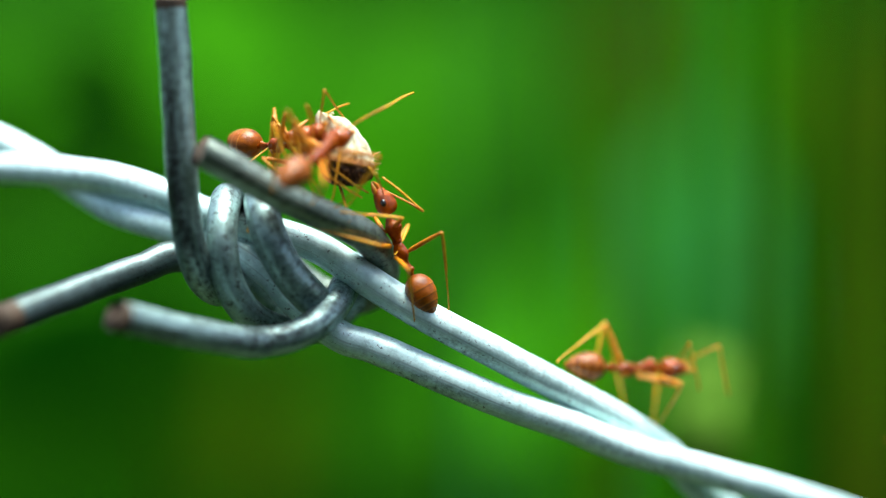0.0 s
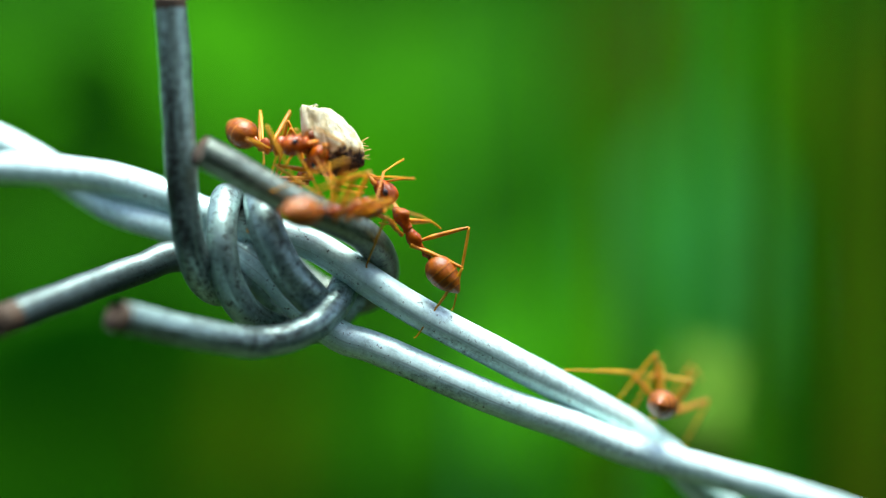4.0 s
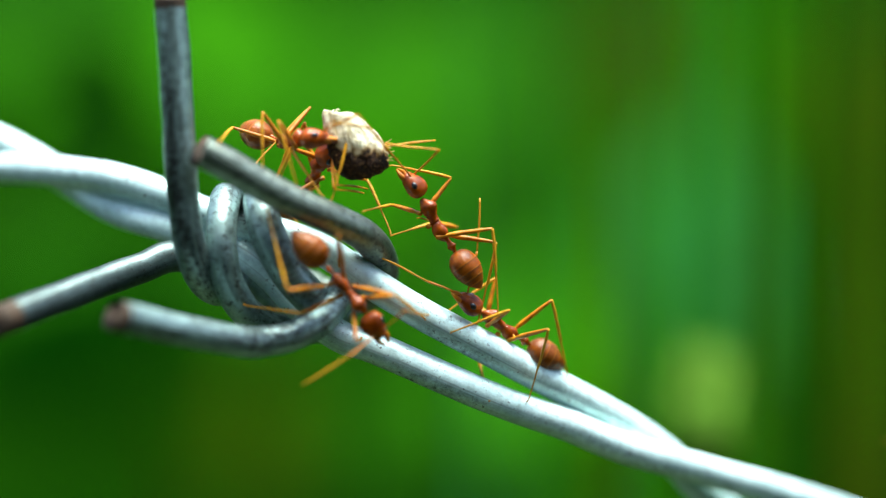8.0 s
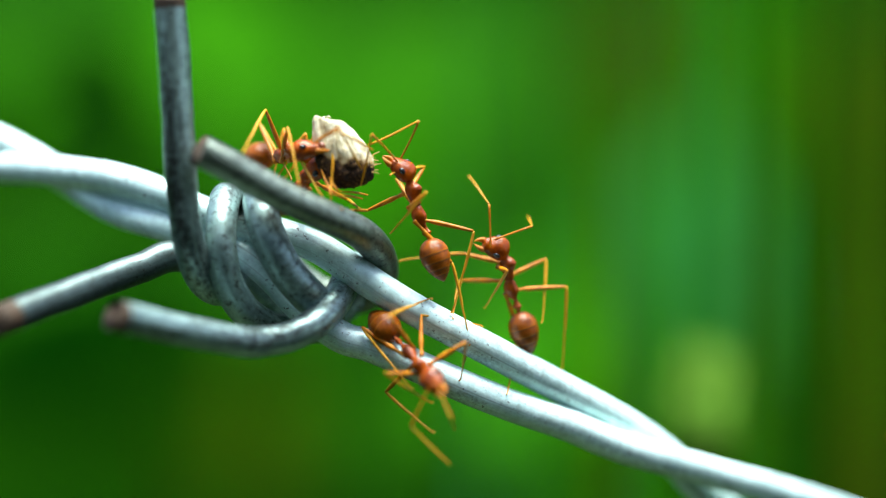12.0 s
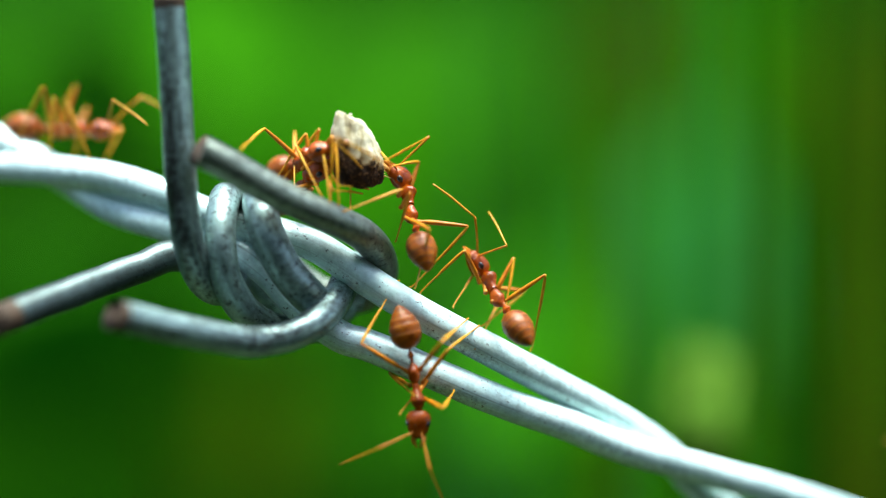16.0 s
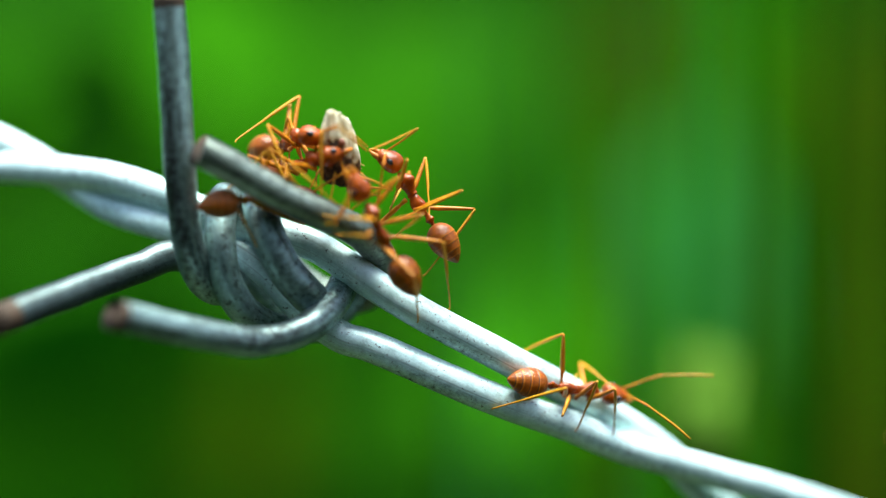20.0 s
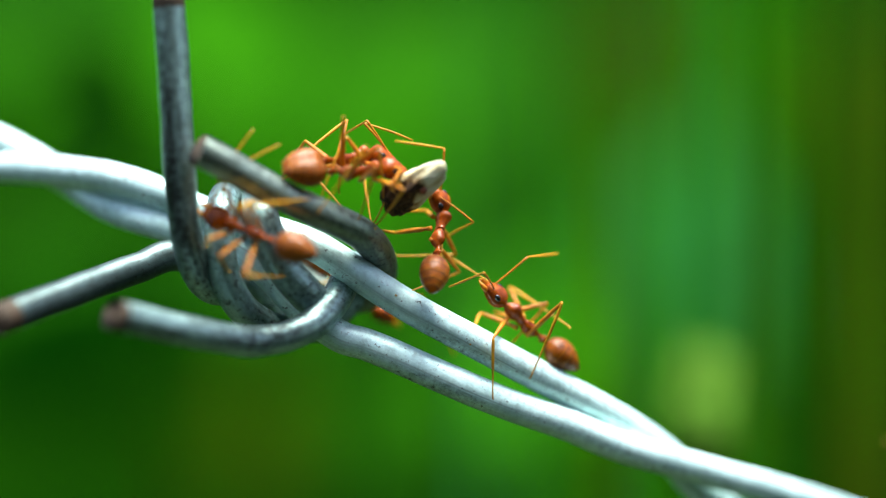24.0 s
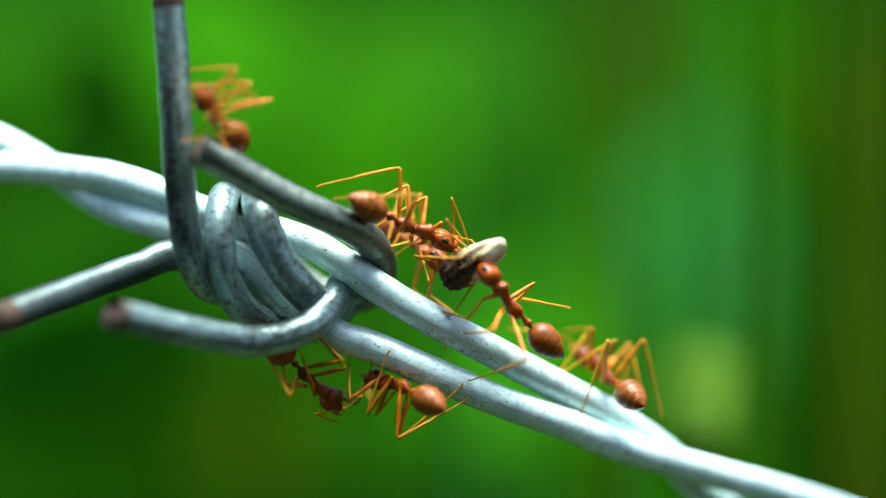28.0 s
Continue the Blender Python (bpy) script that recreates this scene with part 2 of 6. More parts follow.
def tube(name, line, radius, mats, sides=20, ends=(True, True), dents=0.03, seed=0.0, cut=0.0, change=None):
    """A round wire along a line of points, with drawn dents and cut ends. radius: one number or one for each point."""
    line = np.array(line)
    count = len(line)
    rad = np.full(count, radius) if np.isscalar(radius) else np.array(radius)
    tan = np.gradient(line, axis=0)
    tan /= np.linalg.norm(tan, axis=1)[:, None]
    side = np.cross(tan[0], (0.3, 0.2, 1.0))
    side /= np.linalg.norm(side)
    along = np.concatenate([[0], np.cumsum(np.linalg.norm(np.diff(line, axis=0), axis=1))])
    verts, rows = [], []
    for i in range(count):
        side = side - tan[i] * np.dot(side, tan[i])
        side /= np.linalg.norm(side)
        up = np.cross(tan[i], side)
        row = []
        for k in range(sides):
            a = 2 * math.pi * k / sides
            w = math.cos(a) * side + math.sin(a) * up
            q = line[i] + w * rad[i]
            r = rad[i] * (1 + dents * noise.noise(Vector(q) * (0.45 / max(rad.max(), 1e-9)) + Vector((seed, 0, 0))))
            shift = tan[i] * cut * math.cos(a) * rad[i] if i in (0, count - 1) else 0
            row.append(len(verts))
            verts.append(line[i] + w * r + shift)
        rows.append(row)
    faces, uvs, slots = [], [], []
    for i in range(count - 1):
        for k in range(sides):
            j = (k + 1) % sides
            faces.append((rows[i][k], rows[i][j], rows[i + 1][j], rows[i + 1][k]))
            u0, u1 = k / sides, (k + 1) / sides
            uvs.append(((u0, along[i]), (u1, along[i]), (u1, along[i + 1]), (u0, along[i + 1])))
            slots.append(sum(i >= c for c in change or ()))
    last = len(mats) - 1
    for end, row in ((0, rows[0][::-1]), (1, rows[-1])):
        if ends[end]:
            mid = len(verts)
            verts.append(sum(verts[k] for k in row) / sides)
            for k in range(sides):
                faces.append((row[k], row[(k + 1) % sides], mid))
                uvs.append(((0, 0), (0.05, 0), (0, 0.0005)))
                slots.append(last)
    return mesh_of(name, verts, faces, mats, uvs, slots)


def turned(name, profile, mat, sides=16, wide=1.0, high=1.0, sag=None):
    """A body turned about its x axis: profile rows of (x, radius); sag(x) lifts its middle line."""
    verts, faces = [], []
    for x, r in profile:
        dz = sag(x) if sag else 0.0
        for k in range(sides):
            a = 2 * math.pi * k / sides
            verts.append((x, math.cos(a) * r * wide, math.sin(a) * r * high + dz))
    for i in range(len(profile) - 1):
        for k in range(sides):
            j = (k + 1) % sides
            faces.append((i * sides + k, (i + 1) * sides + k, (i + 1) * sides + j, i * sides + j))
    n = len(profile) - 1
    faces.append(tuple(range(sides)))
    faces.append(tuple(n * sides + k for k in range(sides))[::-1])
    return mesh_of(name, verts, faces, [mat])


def smooth_profile(points, steps=5):
    return [(x, max(r, 1e-5)) for x, r in spline(points, steps)]


# ---- ground and distance ----
def build_ground():
    size, cells = 1500.0, 24
    verts, faces = [], []
    for i in range(cells + 1):
        for j in range(cells + 1):
            u, v = 2 * i / cells - 1, 2 * j / cells - 1
            x, y = size * u * abs(u) ** 3, size * v * abs(v) ** 3
            verts.append((x, y, 0.02 * noise.noise(Vector((x * 0.6, y * 0.6, 0)))))
    for i in range(cells):
        for j in range(cells):
            a = i * (cells + 1) + j
            faces.append((a, a + cells + 1, a + cells + 2, a + 1))
    ob = new("ground", mesh_of("ground", verts, faces, [SOIL]))
    tagged(ob, "dark green grassy ground under the fence wire", "ground", kind="structure")


def leaf_shape(length, width, bend, fold):
    """Corners and faces of a pointed leaf that grows along x, folded at its midrib and bent down."""
    verts, faces = [], []
    n = 6
    for i in range(n + 1):
        u = i / n
        w = width * math.sin(math.pi * min(1, u ** 0.75)) * 0.5 + 0.0003
        z = -bend * length * u * u
        verts += [(length * u, -w, z + fold * w), (length * u, 0, z), (length * u, w, z + fold * w)]
    for i in range(n):
        a = 3 * i
        faces += [(a, a + 3, a + 4, a + 1), (a + 1, a + 4, a + 5, a + 2)]
    return verts, faces


def build_hedge():
    """Fine leaves where the lens looks; elsewhere coarser unseen hedges, added to block sky light."""
    rng = random.Random(11)
    for count, low, high, top, turn, label in ((5600, 0.05, 0.10, 2.0, 0, "dense dark green leafy hedge behind the wire"),
                                          # out of view: heights set how dark the wire's sides and underside get
                                          (2200, 0.12, 0.20, 0.95, 90, "added unseen leafy hedge to the left, blocks low sky light"),
                                          (2600, 0.12, 0.20, 1.75, 180, "added unseen leafy hedge behind the camera, blocks sky light"),
                                          (2200, 0.12, 0.20, 0.95, 270, "added unseen leafy hedge to the right, blocks low sky light")):
        verts, faces = [], []
        for i in range(count):
            s = rng.uniform(low, high)
            v, f = leaf_shape(s, s * rng.uniform(0.35, 0.55), 0.2, 0.3)
            a = radians(turn + rng.uniform(-47, 47))
            lump = noise.noise(Vector((3 * math.cos(a), 3 * math.sin(a), 4.0)))
            r = 1.0 + 0.62 * rng.random() + 0.22 * lump
            z = rng.uniform(0.02, top + 0.25 * top * noise.noise(Vector((5 * math.cos(a), 5 * math.sin(a), 1.0))))
            m = Matrix.Translation((-r * math.sin(a), r * math.cos(a), z)) @ Matrix.Rotation(a, 4, "Z") @ \
                Euler((rng.uniform(-1, 1), rng.uniform(-0.6, 1.0), rng.uniform(-2.6, -0.5))).to_matrix().to_4x4()
            at = len(verts)
            verts += [m @ Vector(p) for p in v]
            faces += [tuple(at + k for k in q) for q in f]
        ob = new("hedge", mesh_of("hedge", verts, faces, [HEDGE]))
        tagged(ob, label, "hedge", kind="stuff")
    verts, faces = [], []
    for i in range(61):
        a = radians(-90 + 3 * i)
        r = 5.0 + 0.5 * noise.noise(Vector((i * 0.31, 0, 0)))
        for k, h in enumerate((0.0, 1.2, 2.2, 2.9 + 0.6 * noise.noise(Vector((i * 0.43, 7, 0))))):
            verts.append((r * math.sin(a) * (1 + 0.03 * k * k), r * math.cos(a) * (1 + 0.03 * k * k), h - 0.02))
    for i in range(60):
        for k in range(3):
            faces.append((4 * i + k, 4 * i + 4 + k, 4 * i + 5 + k, 4 * i + 1 + k))
    bd = new("backdrop", mesh_of("backdrop", verts, faces, [HEDGE]))
    tagged(bd, "dark green woodland beyond the hedge", "backdrop", kind="structure")


build_ground()
build_hedge()


# ---- blurred plants behind the wire ----
def plant(name, label, root, leaves, stem_mat="mid"):
    """A herb on one stem. leaves: (x, y, z) in mm, length mm, width share, turn in the picture in degrees, tilt, material."""
    thing = new(name)
    thing.location = (root[0] * MM, root[1] * MM, 0.0)
    tagged(thing, label, "plant", "plants behind the wire")
    base = Vector((root[0] * MM, root[1] * MM, 0.0))
    top = max(z for (_, _, z), *_ in leaves)
    line = spline([(0, 0, 0), (0.004, 0.003, HEIGHT * 0.4), (-0.003, 0.0, HEIGHT * 0.8), (0, 0, HEIGHT + top * MM)], 8)
    child("stem", tube("stem", line, np.linspace(0.004, 0.0012, len(line)), [LEAF[stem_mat]], 8, dents=0.1), thing)
    for (x, y, z), length, share, turn, tilt, mat in leaves:
        p = mm(x, y, z) - base
        v, f = leaf_shape(length * MM, length * MM * share, 0.12, 0.25)
        a = radians(turn)
        grow = Vector((math.cos(a), 0.0, math.sin(a)))
        face = Vector((0.0, -math.cos(radians(tilt)), math.sin(radians(tilt))))
        face = (face - grow * face.dot(grow)).normalized()
        rot = Matrix((grow, face.cross(grow), face)).transposed()
        me = mesh_of("leaf", v, f, [LEAF[mat]])
        lf = child("leaf", me, thing, Matrix.Translation(p) @ rot.to_4x4())
        foot = Vector((0, 0, min(max(p.z - abs(p.x) * 0.6, 0.1), HEIGHT + top * MM)))
        stalk = spline([foot, (foot + p) / 2 + Vector((0, 0, -0.006)), p], 5)
        child("leaf_stalk", tube("leaf_stalk", stalk, 0.0009, [LEAF[stem_mat]], 6, dents=0.0), thing)
    return thing


plant("herb", "broad-leaved herb with bright green leaves, out of focus", (-60, 380), [
    ((-107.55, 380, 45.31), 34.01, 0.6, 20, 35, "mid"),
    # near-black leaf put in where the foliage has a shaded gap
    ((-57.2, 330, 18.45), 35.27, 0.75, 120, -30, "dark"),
    ((-86.73, 300, 19.08), 20.69, 0.6, 50, 50, "bright"),
    ((-74.25, 400, 54.55), 60.45, 0.65, -20, 30, "bright"),
    ((-35.74, 420, -10.63), 73.05, 0.55, 60, 40, "bright"),
    ((-54.55, 430, -9.55), 50.42, 0.5, 10, 30, "mid"),
    ((-61.56, 440, -2.24), 43.18, 0.6, 100, 20, "mid"),
    ((-35.43, 400, 38.94), 52.9, 0.5, 20, 30, "mid")], "mid")
plant("herb", "broad-leaved herb with blue-green leaves, out of focus", (40, 420), [
    ((-11.26, 430, 24.68), 55.73, 0.5, 40, 35, "mid"),
    ((11.01, 420, -7.58), 46.96, 0.6, 70, 45, "mid"),
    ((-1.49, 400, -35.14), 60.45, 0.55, 30, 40, "bright"),
    ((52.1, 365, -30.22), 47.23, 0.6, 80, 55, "teal"),
    ((44.98, 300, -10.78), 28.97, 0.6, 75, 65, "teal"),
    ((42.0, 372, -16.0), 46.0, 0.6, 70, 62, "teal"),
    ((34.13, 380, -7.15), 36.43, 0.6, 60, 30, "bright"),
    ((40.74, 390, 21.17), 47.01, 0.45, 88, 20, "brown"),
    ((64.16, 390, 19.93), 51.95, 0.45, 88, 40, "bright"),
    ((79.86, 370, 13.5), 35.76, 0.55, 80, -20, "olive"),
    ((58.22, 385, -8.18), 36.77, 0.5, 80, 45, "bright"),
    ((-15.02, 440, 5.78), 56.68, 0.5, -20, 35, "mid"),
    ((57.85, 430, -5.06), 61.04, 0.5, 85, 35, "bright"),
    ((31.98, 430, -56.2), 50.42, 0.5, 60, 30, "mid")], "mid")
plant("herb", "low herb with dull dark green leaves, out of focus", (-20, 460), [
    ((-116.88, 430, -8.69), 55.73, 0.5, 10, 30, "mid"),
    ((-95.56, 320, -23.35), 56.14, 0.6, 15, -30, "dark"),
    ((-112.66, 430, -71.06), 66.35, 0.5, 60, 20, "mid"),
    ((-86.69, 400, -51.38), 65.49, 0.6, 20, -15, "mid"),
    ((-40.01, 360, -57.12), 35.09, 0.4, 85, 20, "olive"),
    ((-30.0, 400, -49.0), 42.0, 0.5, 50, 35, "mid"),
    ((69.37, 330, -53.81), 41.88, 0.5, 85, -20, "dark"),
    ((-59.13, 430, -29.18), 59.71, 0.5, -10, 25, "mid"),
    ((-35.23, 430, -52.24), 66.35, 0.5, 15, 35, "mid"),
    ((0.78, 420, -46.83), 54.79, 0.5, 0, 25, "mid"),
    ((85.9, 430, -64.32), 74.31, 0.5, 80, 40, "bright"),
    ((59.94, 440, -42.69), 56.68, 0.6, 70, 40, "bright"),
    ((98.25, 430, -5.03), 74.31, 0.5, 95, 35, "mid"),
    ((64.99, 380, -28.92), 58.3, 0.5, 85, 55, "bright")], "dark")


def grass_clump(label, root, blades):
    """Upright blades: (x of its top, z of its top, width) in mm."""
    thing = new("tall_grass")
    thing.location = (root[0] * MM, root[1] * MM, 0.0)
    tagged(thing, label, "grass", "tall grass behind the wire")
    for x, top, width, colour in blades:
        dx = (x - root[0]) * MM
        line = spline([(dx * 0.2, 0, 0), (dx * 0.6, 0.002, 0.5), (dx * 0.95, 0, 0.9), (dx, -0.002, HEIGHT + top * MM)], 8)
        n = len(line)
        verts, faces = [], []
        for i, q in enumerate(line):
            w = width * MM * 0.5 * (1 - (i / (n - 1)) ** 6)
            verts += [(q[0] - w, q[1], q[2]), (q[0], q[1] - 0.2 * w, q[2]), (q[0] + w, q[1], q[2])]
        for i in range(n - 1):
            a = 3 * i
            faces += [(a, a + 1, a + 4, a + 3), (a + 1, a + 2, a + 5, a + 4)]
        child("blade", mesh_of("blade", verts, faces, [LEAF[colour]]), thing)
    return thing


grass_clump("tall olive-green grass blades, out of focus", (55, 300), [(29.07, 66.32, 4.14, "bright"), (37.87, 61.14, 3.62, "bright"), (44.59, 72.52, 4.66, "teal"), (52.87, 66.32, 4.14, "mid")])
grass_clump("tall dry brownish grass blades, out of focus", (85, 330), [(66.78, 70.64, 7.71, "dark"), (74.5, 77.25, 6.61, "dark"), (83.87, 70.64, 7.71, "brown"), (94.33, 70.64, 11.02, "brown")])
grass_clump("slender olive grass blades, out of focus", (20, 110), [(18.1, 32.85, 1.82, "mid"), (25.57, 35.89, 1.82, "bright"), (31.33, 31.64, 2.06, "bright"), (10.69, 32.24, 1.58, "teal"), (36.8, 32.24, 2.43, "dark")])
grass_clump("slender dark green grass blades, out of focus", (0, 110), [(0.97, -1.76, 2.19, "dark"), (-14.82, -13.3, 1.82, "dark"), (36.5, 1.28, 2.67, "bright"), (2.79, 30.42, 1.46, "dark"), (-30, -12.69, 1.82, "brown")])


def seed_spike(label, x, y, z, length, wide):
    """A flowering grass: a stalk and a loose spike of small grains."""
    rng = random.Random(3)
    thing = new("flowering_grass")
    thing.location = (x * MM, y * MM, 0.0)
    tagged(thing, label, "grass", "tall grass behind the wire")
    top = HEIGHT + (z + length / 2) * MM
    line = spline([(0.01 * (1 - u) ** 2, 0, top * u) for u in np.linspace(0.0, 1.0, 7)], 6)
    child("stalk", tube("stalk", line, np.linspace(0.0018, 0.0006, len(line)), [LEAF["olive"]], 7, dents=0.0), thing)
    verts, faces = [], []
    for i in range(170):
        u = rng.random()
        a = rng.uniform(0, 2 * math.pi)
        r = wide * MM * 0.5 * math.sin(math.pi * (0.12 + 0.83 * u)) * abs(rng.gauss(0, 0.62))
        c = Vector((r * math.cos(a), r * math.sin(a), top - length * MM * (1 - u)))
        s = rng.uniform(1.6, 2.6) * MM
        at = len(verts)
        tip = Vector((math.cos(a) * 0.5, math.sin(a) * 0.5, 1)).normalized()
        side = tip.cross(Vector((0, 0.3, 1))).normalized()
        out = tip.cross(side)
        verts += [c - tip * s * 1.5, c + side * s * 0.6, c + out * s * 0.6, c - side * s * 0.6, c - out * s * 0.6, c + tip * s * 2]
        for k in range(4):
            p, q = 1 + k, 1 + (k + 1) % 4
            faces += [(at, at + q, at + p), (at + 5, at + p, at + q)]
    child("seed_head", mesh_of("seed_head", verts, faces, [LEAF["lime"]]), thing, label="pale yellow-green seed head")


grass_clump("slender grass blades close behind the wire, out of focus", (14, 90), [(16.4, 34.9, 2.4, "olive"), (23.6, 37.2, 2.3, "bright"), (26.1, 33.8, 1.8, "teal"), (2.6, 34.9, 1.4, "teal"), (31.1, 38.3, 1.8, "moss"), (34.2, 37.2, 2.5, "mid"), (40.1, 37.2, 3.4, "olive"), (-1.4, -16.7, 2.5, "mid"), (10.6, 36, 1.6, "bright")])


seed_spike("flowering grass with a pale yellow-green seed head, out of focus", 22.4, 56, -16.0, 9.0, 3.0)


# ---- the barbed wire ----
WIRES = []                        # middle lines with their radius, on which the ants set their feet


def wire(name, points, radius, mats, ends, seed, dents, mate=None, change=None, pressed=None):
    """A wire through the points; with a mate, the two go on as a twisted pair until both are lost in the hedges."""
    steps = [14] * (len(points) - 1)
    if mate:
        far = []
        for end in (0, -1):
            p, q = np.array(points[end]), np.array(mate[end])
            mid, arm = (p + q) / 2, (p - q) / 2
            inner = (np.array(points[2 if end == 0 else -3]) + np.array(mate[2 if end == 0 else -3])) / 2
            way = np.array((-1.0 if end == 0 else 1.0, 0.0, 0.0)) * 0.93 + 0.07 * (mid - inner) / np.linalg.norm(mid - inner)
            way /= np.linalg.norm(way)
            a = arm - way * arm.dot(way)
            side = np.cross(way, a) / np.linalg.norm(a) * 1.12
            row = []
            for i in range(1, 96):
                turn = math.pi * i * 12.0 / 38.0
                size = 1.12 / np.linalg.norm(a) + (1 - 1.12 / np.linalg.norm(a)) * math.exp(-i / 2)
                row.append(tuple(mid + way * 12.0 * i + a * size * math.cos(turn) + side * math.sin(turn)))
            far.append(row)
        points = far[0][::-1] + list(points) + far[1]
        steps = [5] * 95 + steps + [5] * 95
    line = spline([mm(*p) for p in points], steps)
    WIRES.append((line, radius * MM))
    rad = np.full(len(line), radius * MM)
    if pressed:
        at = np.arange(len(line)) / 14
        rad *= 1 + pressed[2] * np.clip(np.minimum(at - pressed[0], pressed[1] - at), 0, 1)
    ob = new(name, tube(name, line, rad, mats, 28, ends, dents, seed, 0.25, change and [round(14 * c) for c in change]))
    return ob


fence = new("barbed_wire")
fence.location = mm(0, 0, 0)
tagged(fence, "galvanised twisted two-strand barbed wire with a four-point barb", "barbed wire")
back = Matrix.Translation(-mm(0, 0, 0))
part_wire = wire("strand", [(-36, 11.5, 5.5), (-29.66, 8.4, 5.42), (-25.12, 5.9, 5.08), (-21.53, 4.2, 4.58), (-18.04, 2.7, 3.52), (-15.62, 2.2, 2.41), (-12.83, 1.6, 1.57), (-9.85, 0.4, 0.8), (-8.21, 0, 0.22), (-6.58, -0.2, -0.75), (-2.98, -0.3, -3.16), (0.61, -0.1, -5.18), (4.24, 1.2, -7.14), (7.95, 3, -9.16), (11.79, 5.4, -11.38), (14.96, 7.6, -13.68), (18.12, 9, -16.87), (23.64, 10.4, -19.92), (36.04, 14.8, -24.37)],
                 1.03, [ZINC], (False, False), 1.0, 0.03,
                 [(-35.93, 11.2, 9.4), (-29.77, 9, 7.2), (-25.41, 7.8, 4.83), (19.46, 7.4, -15.36), (23.53, 9.6, -16.66), (36.14, 15.3, -20.89)])
part_wire.parent, part_wire.matrix_parent_inverse = fence, back
tagged(part_wire, "bright galvanised strand streaked with grey")
part_wire = wire("strand", [(-35.93, 11.2, 9.4), (-29.77, 9, 7.2), (-25.41, 7.8, 4.83), (-21.67, 5.2, 2.64), (-18.07, 2.9, 1.5), (-14.74, 2.5, 0.52), (-12.79, 1.5, -0.33), (-10.93, 0.9, -1.7), (-9.1, 0.5, -3.65), (-6.59, 0.1, -5.54), (-4.79, 0, -6.15), (-2.99, -0.1, -6.87), (0.61, 0, -8.45), (4.24, 1.1, -10), (7.92, 2.4, -11.32), (11.67, 3.8, -12.93), (15.51, 5.4, -14.13), (19.46, 7.4, -15.36), (23.53, 9.6, -16.66), (36.14, 15.3, -20.89)],
                 1.03, [ZINC], (False, False), 4.0, 0.03,
                 [(-36, 11.5, 5.5), (-29.66, 8.4, 5.42), (-25.12, 5.9, 5.08), (18.12, 9, -16.87), (23.64, 10.4, -19.92), (36.04, 14.8, -24.37)])
part_wire.parent, part_wire.matrix_parent_inverse = fence, back
tagged(part_wire, "bright galvanised strand with dark specks")
part_wire = wire("barb", [(-14.91, -5.8, 6), (-13.28, -5.4, 5.18), (-11.58, -4.9, 4.19), (-9.87, -4.4, 3.26), (-8.15, -3.8, 2.43), (-6.43, -3, 1.66), (-4.92, -1.7, 0.82), (-3.97, 0.5, -0.36), (-3.84, 2.4, -1.75), (-4.68, 3.8, -3.02), (-6.74, 4.6, -3.33), (-9.36, 4.4, -1.85), (-11.12, 3.6, 0.55), (-11.75, 1.2, 2.9), (-11.48, -1.5, 2.64), (-10.91, -2.5, 0.89), (-9.86, -2.4, -1.2), (-8.45, -1.5, -2.92), (-7.2, 0.8, -4.27), (-8.19, 3.2, -5.14), (-11.22, 4.6, -3.33), (-14.1, 3.6, -1.1), (-17.16, 1.3, -0.47), (-19.14, 0, -1.22), (-20.76, -1.4, -1.82), (-23.81, -4.8, -3.14), (-26.9, -8.4, -4.46)],
                 1.0, [RUSTY, BARB, DARK_ZINC, RUST], (True, True), 7.0, 0.05, None, (12.5, 21.4, 25.7), (13.5, 18.0, 0.14))
part_wire.parent, part_wire.matrix_parent_inverse = fence, back
tagged(part_wire, "weathered grey barb wire with a rusty cut end")
part_wire = wire("barb", [(-16.88, -4.6, 15.66), (-16.62, -4.4, 11.9), (-16.38, -4.1, 7.36), (-16.14, -3.7, 3.52), (-15.71, -3, 0), (-14.93, -1.2, -2.21), (-13.74, 1.6, -2.54), (-12.97, 4.2, -0.37), (-13.21, 3.6, 2.28), (-13.74, 1.2, 3.27), (-13.86, -1.2, 2.36), (-13.87, -2.3, 0.36), (-13.47, -2, -2.13), (-12.19, -0.6, -4.23), (-9.93, 1.6, -5.27), (-7.09, 3.2, -4.4), (-5.23, 3.6, -2.39), (-5.18, 3.2, -1.39), (-5.7, 2.3, -1.24), (-6.13, 1.2, -2.06), (-6.55, -0.1, -3.05), (-7.2, -1.6, -3.99), (-8.28, -2.7, -4.92), (-9.63, -3.2, -5.54), (-10.98, -3.5, -5.77), (-12.35, -4.4, -5.77), (-15.97, -6.6, -5), (-18.2, -8.2, -4.37), (-19.64, -9.6, -4.05)],
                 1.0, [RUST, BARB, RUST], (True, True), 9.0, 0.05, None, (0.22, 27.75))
part_wire.parent, part_wire.matrix_parent_inverse = fence, back
tagged(part_wire, "weathered grey barb wire, pitted black, coiled round the strands")


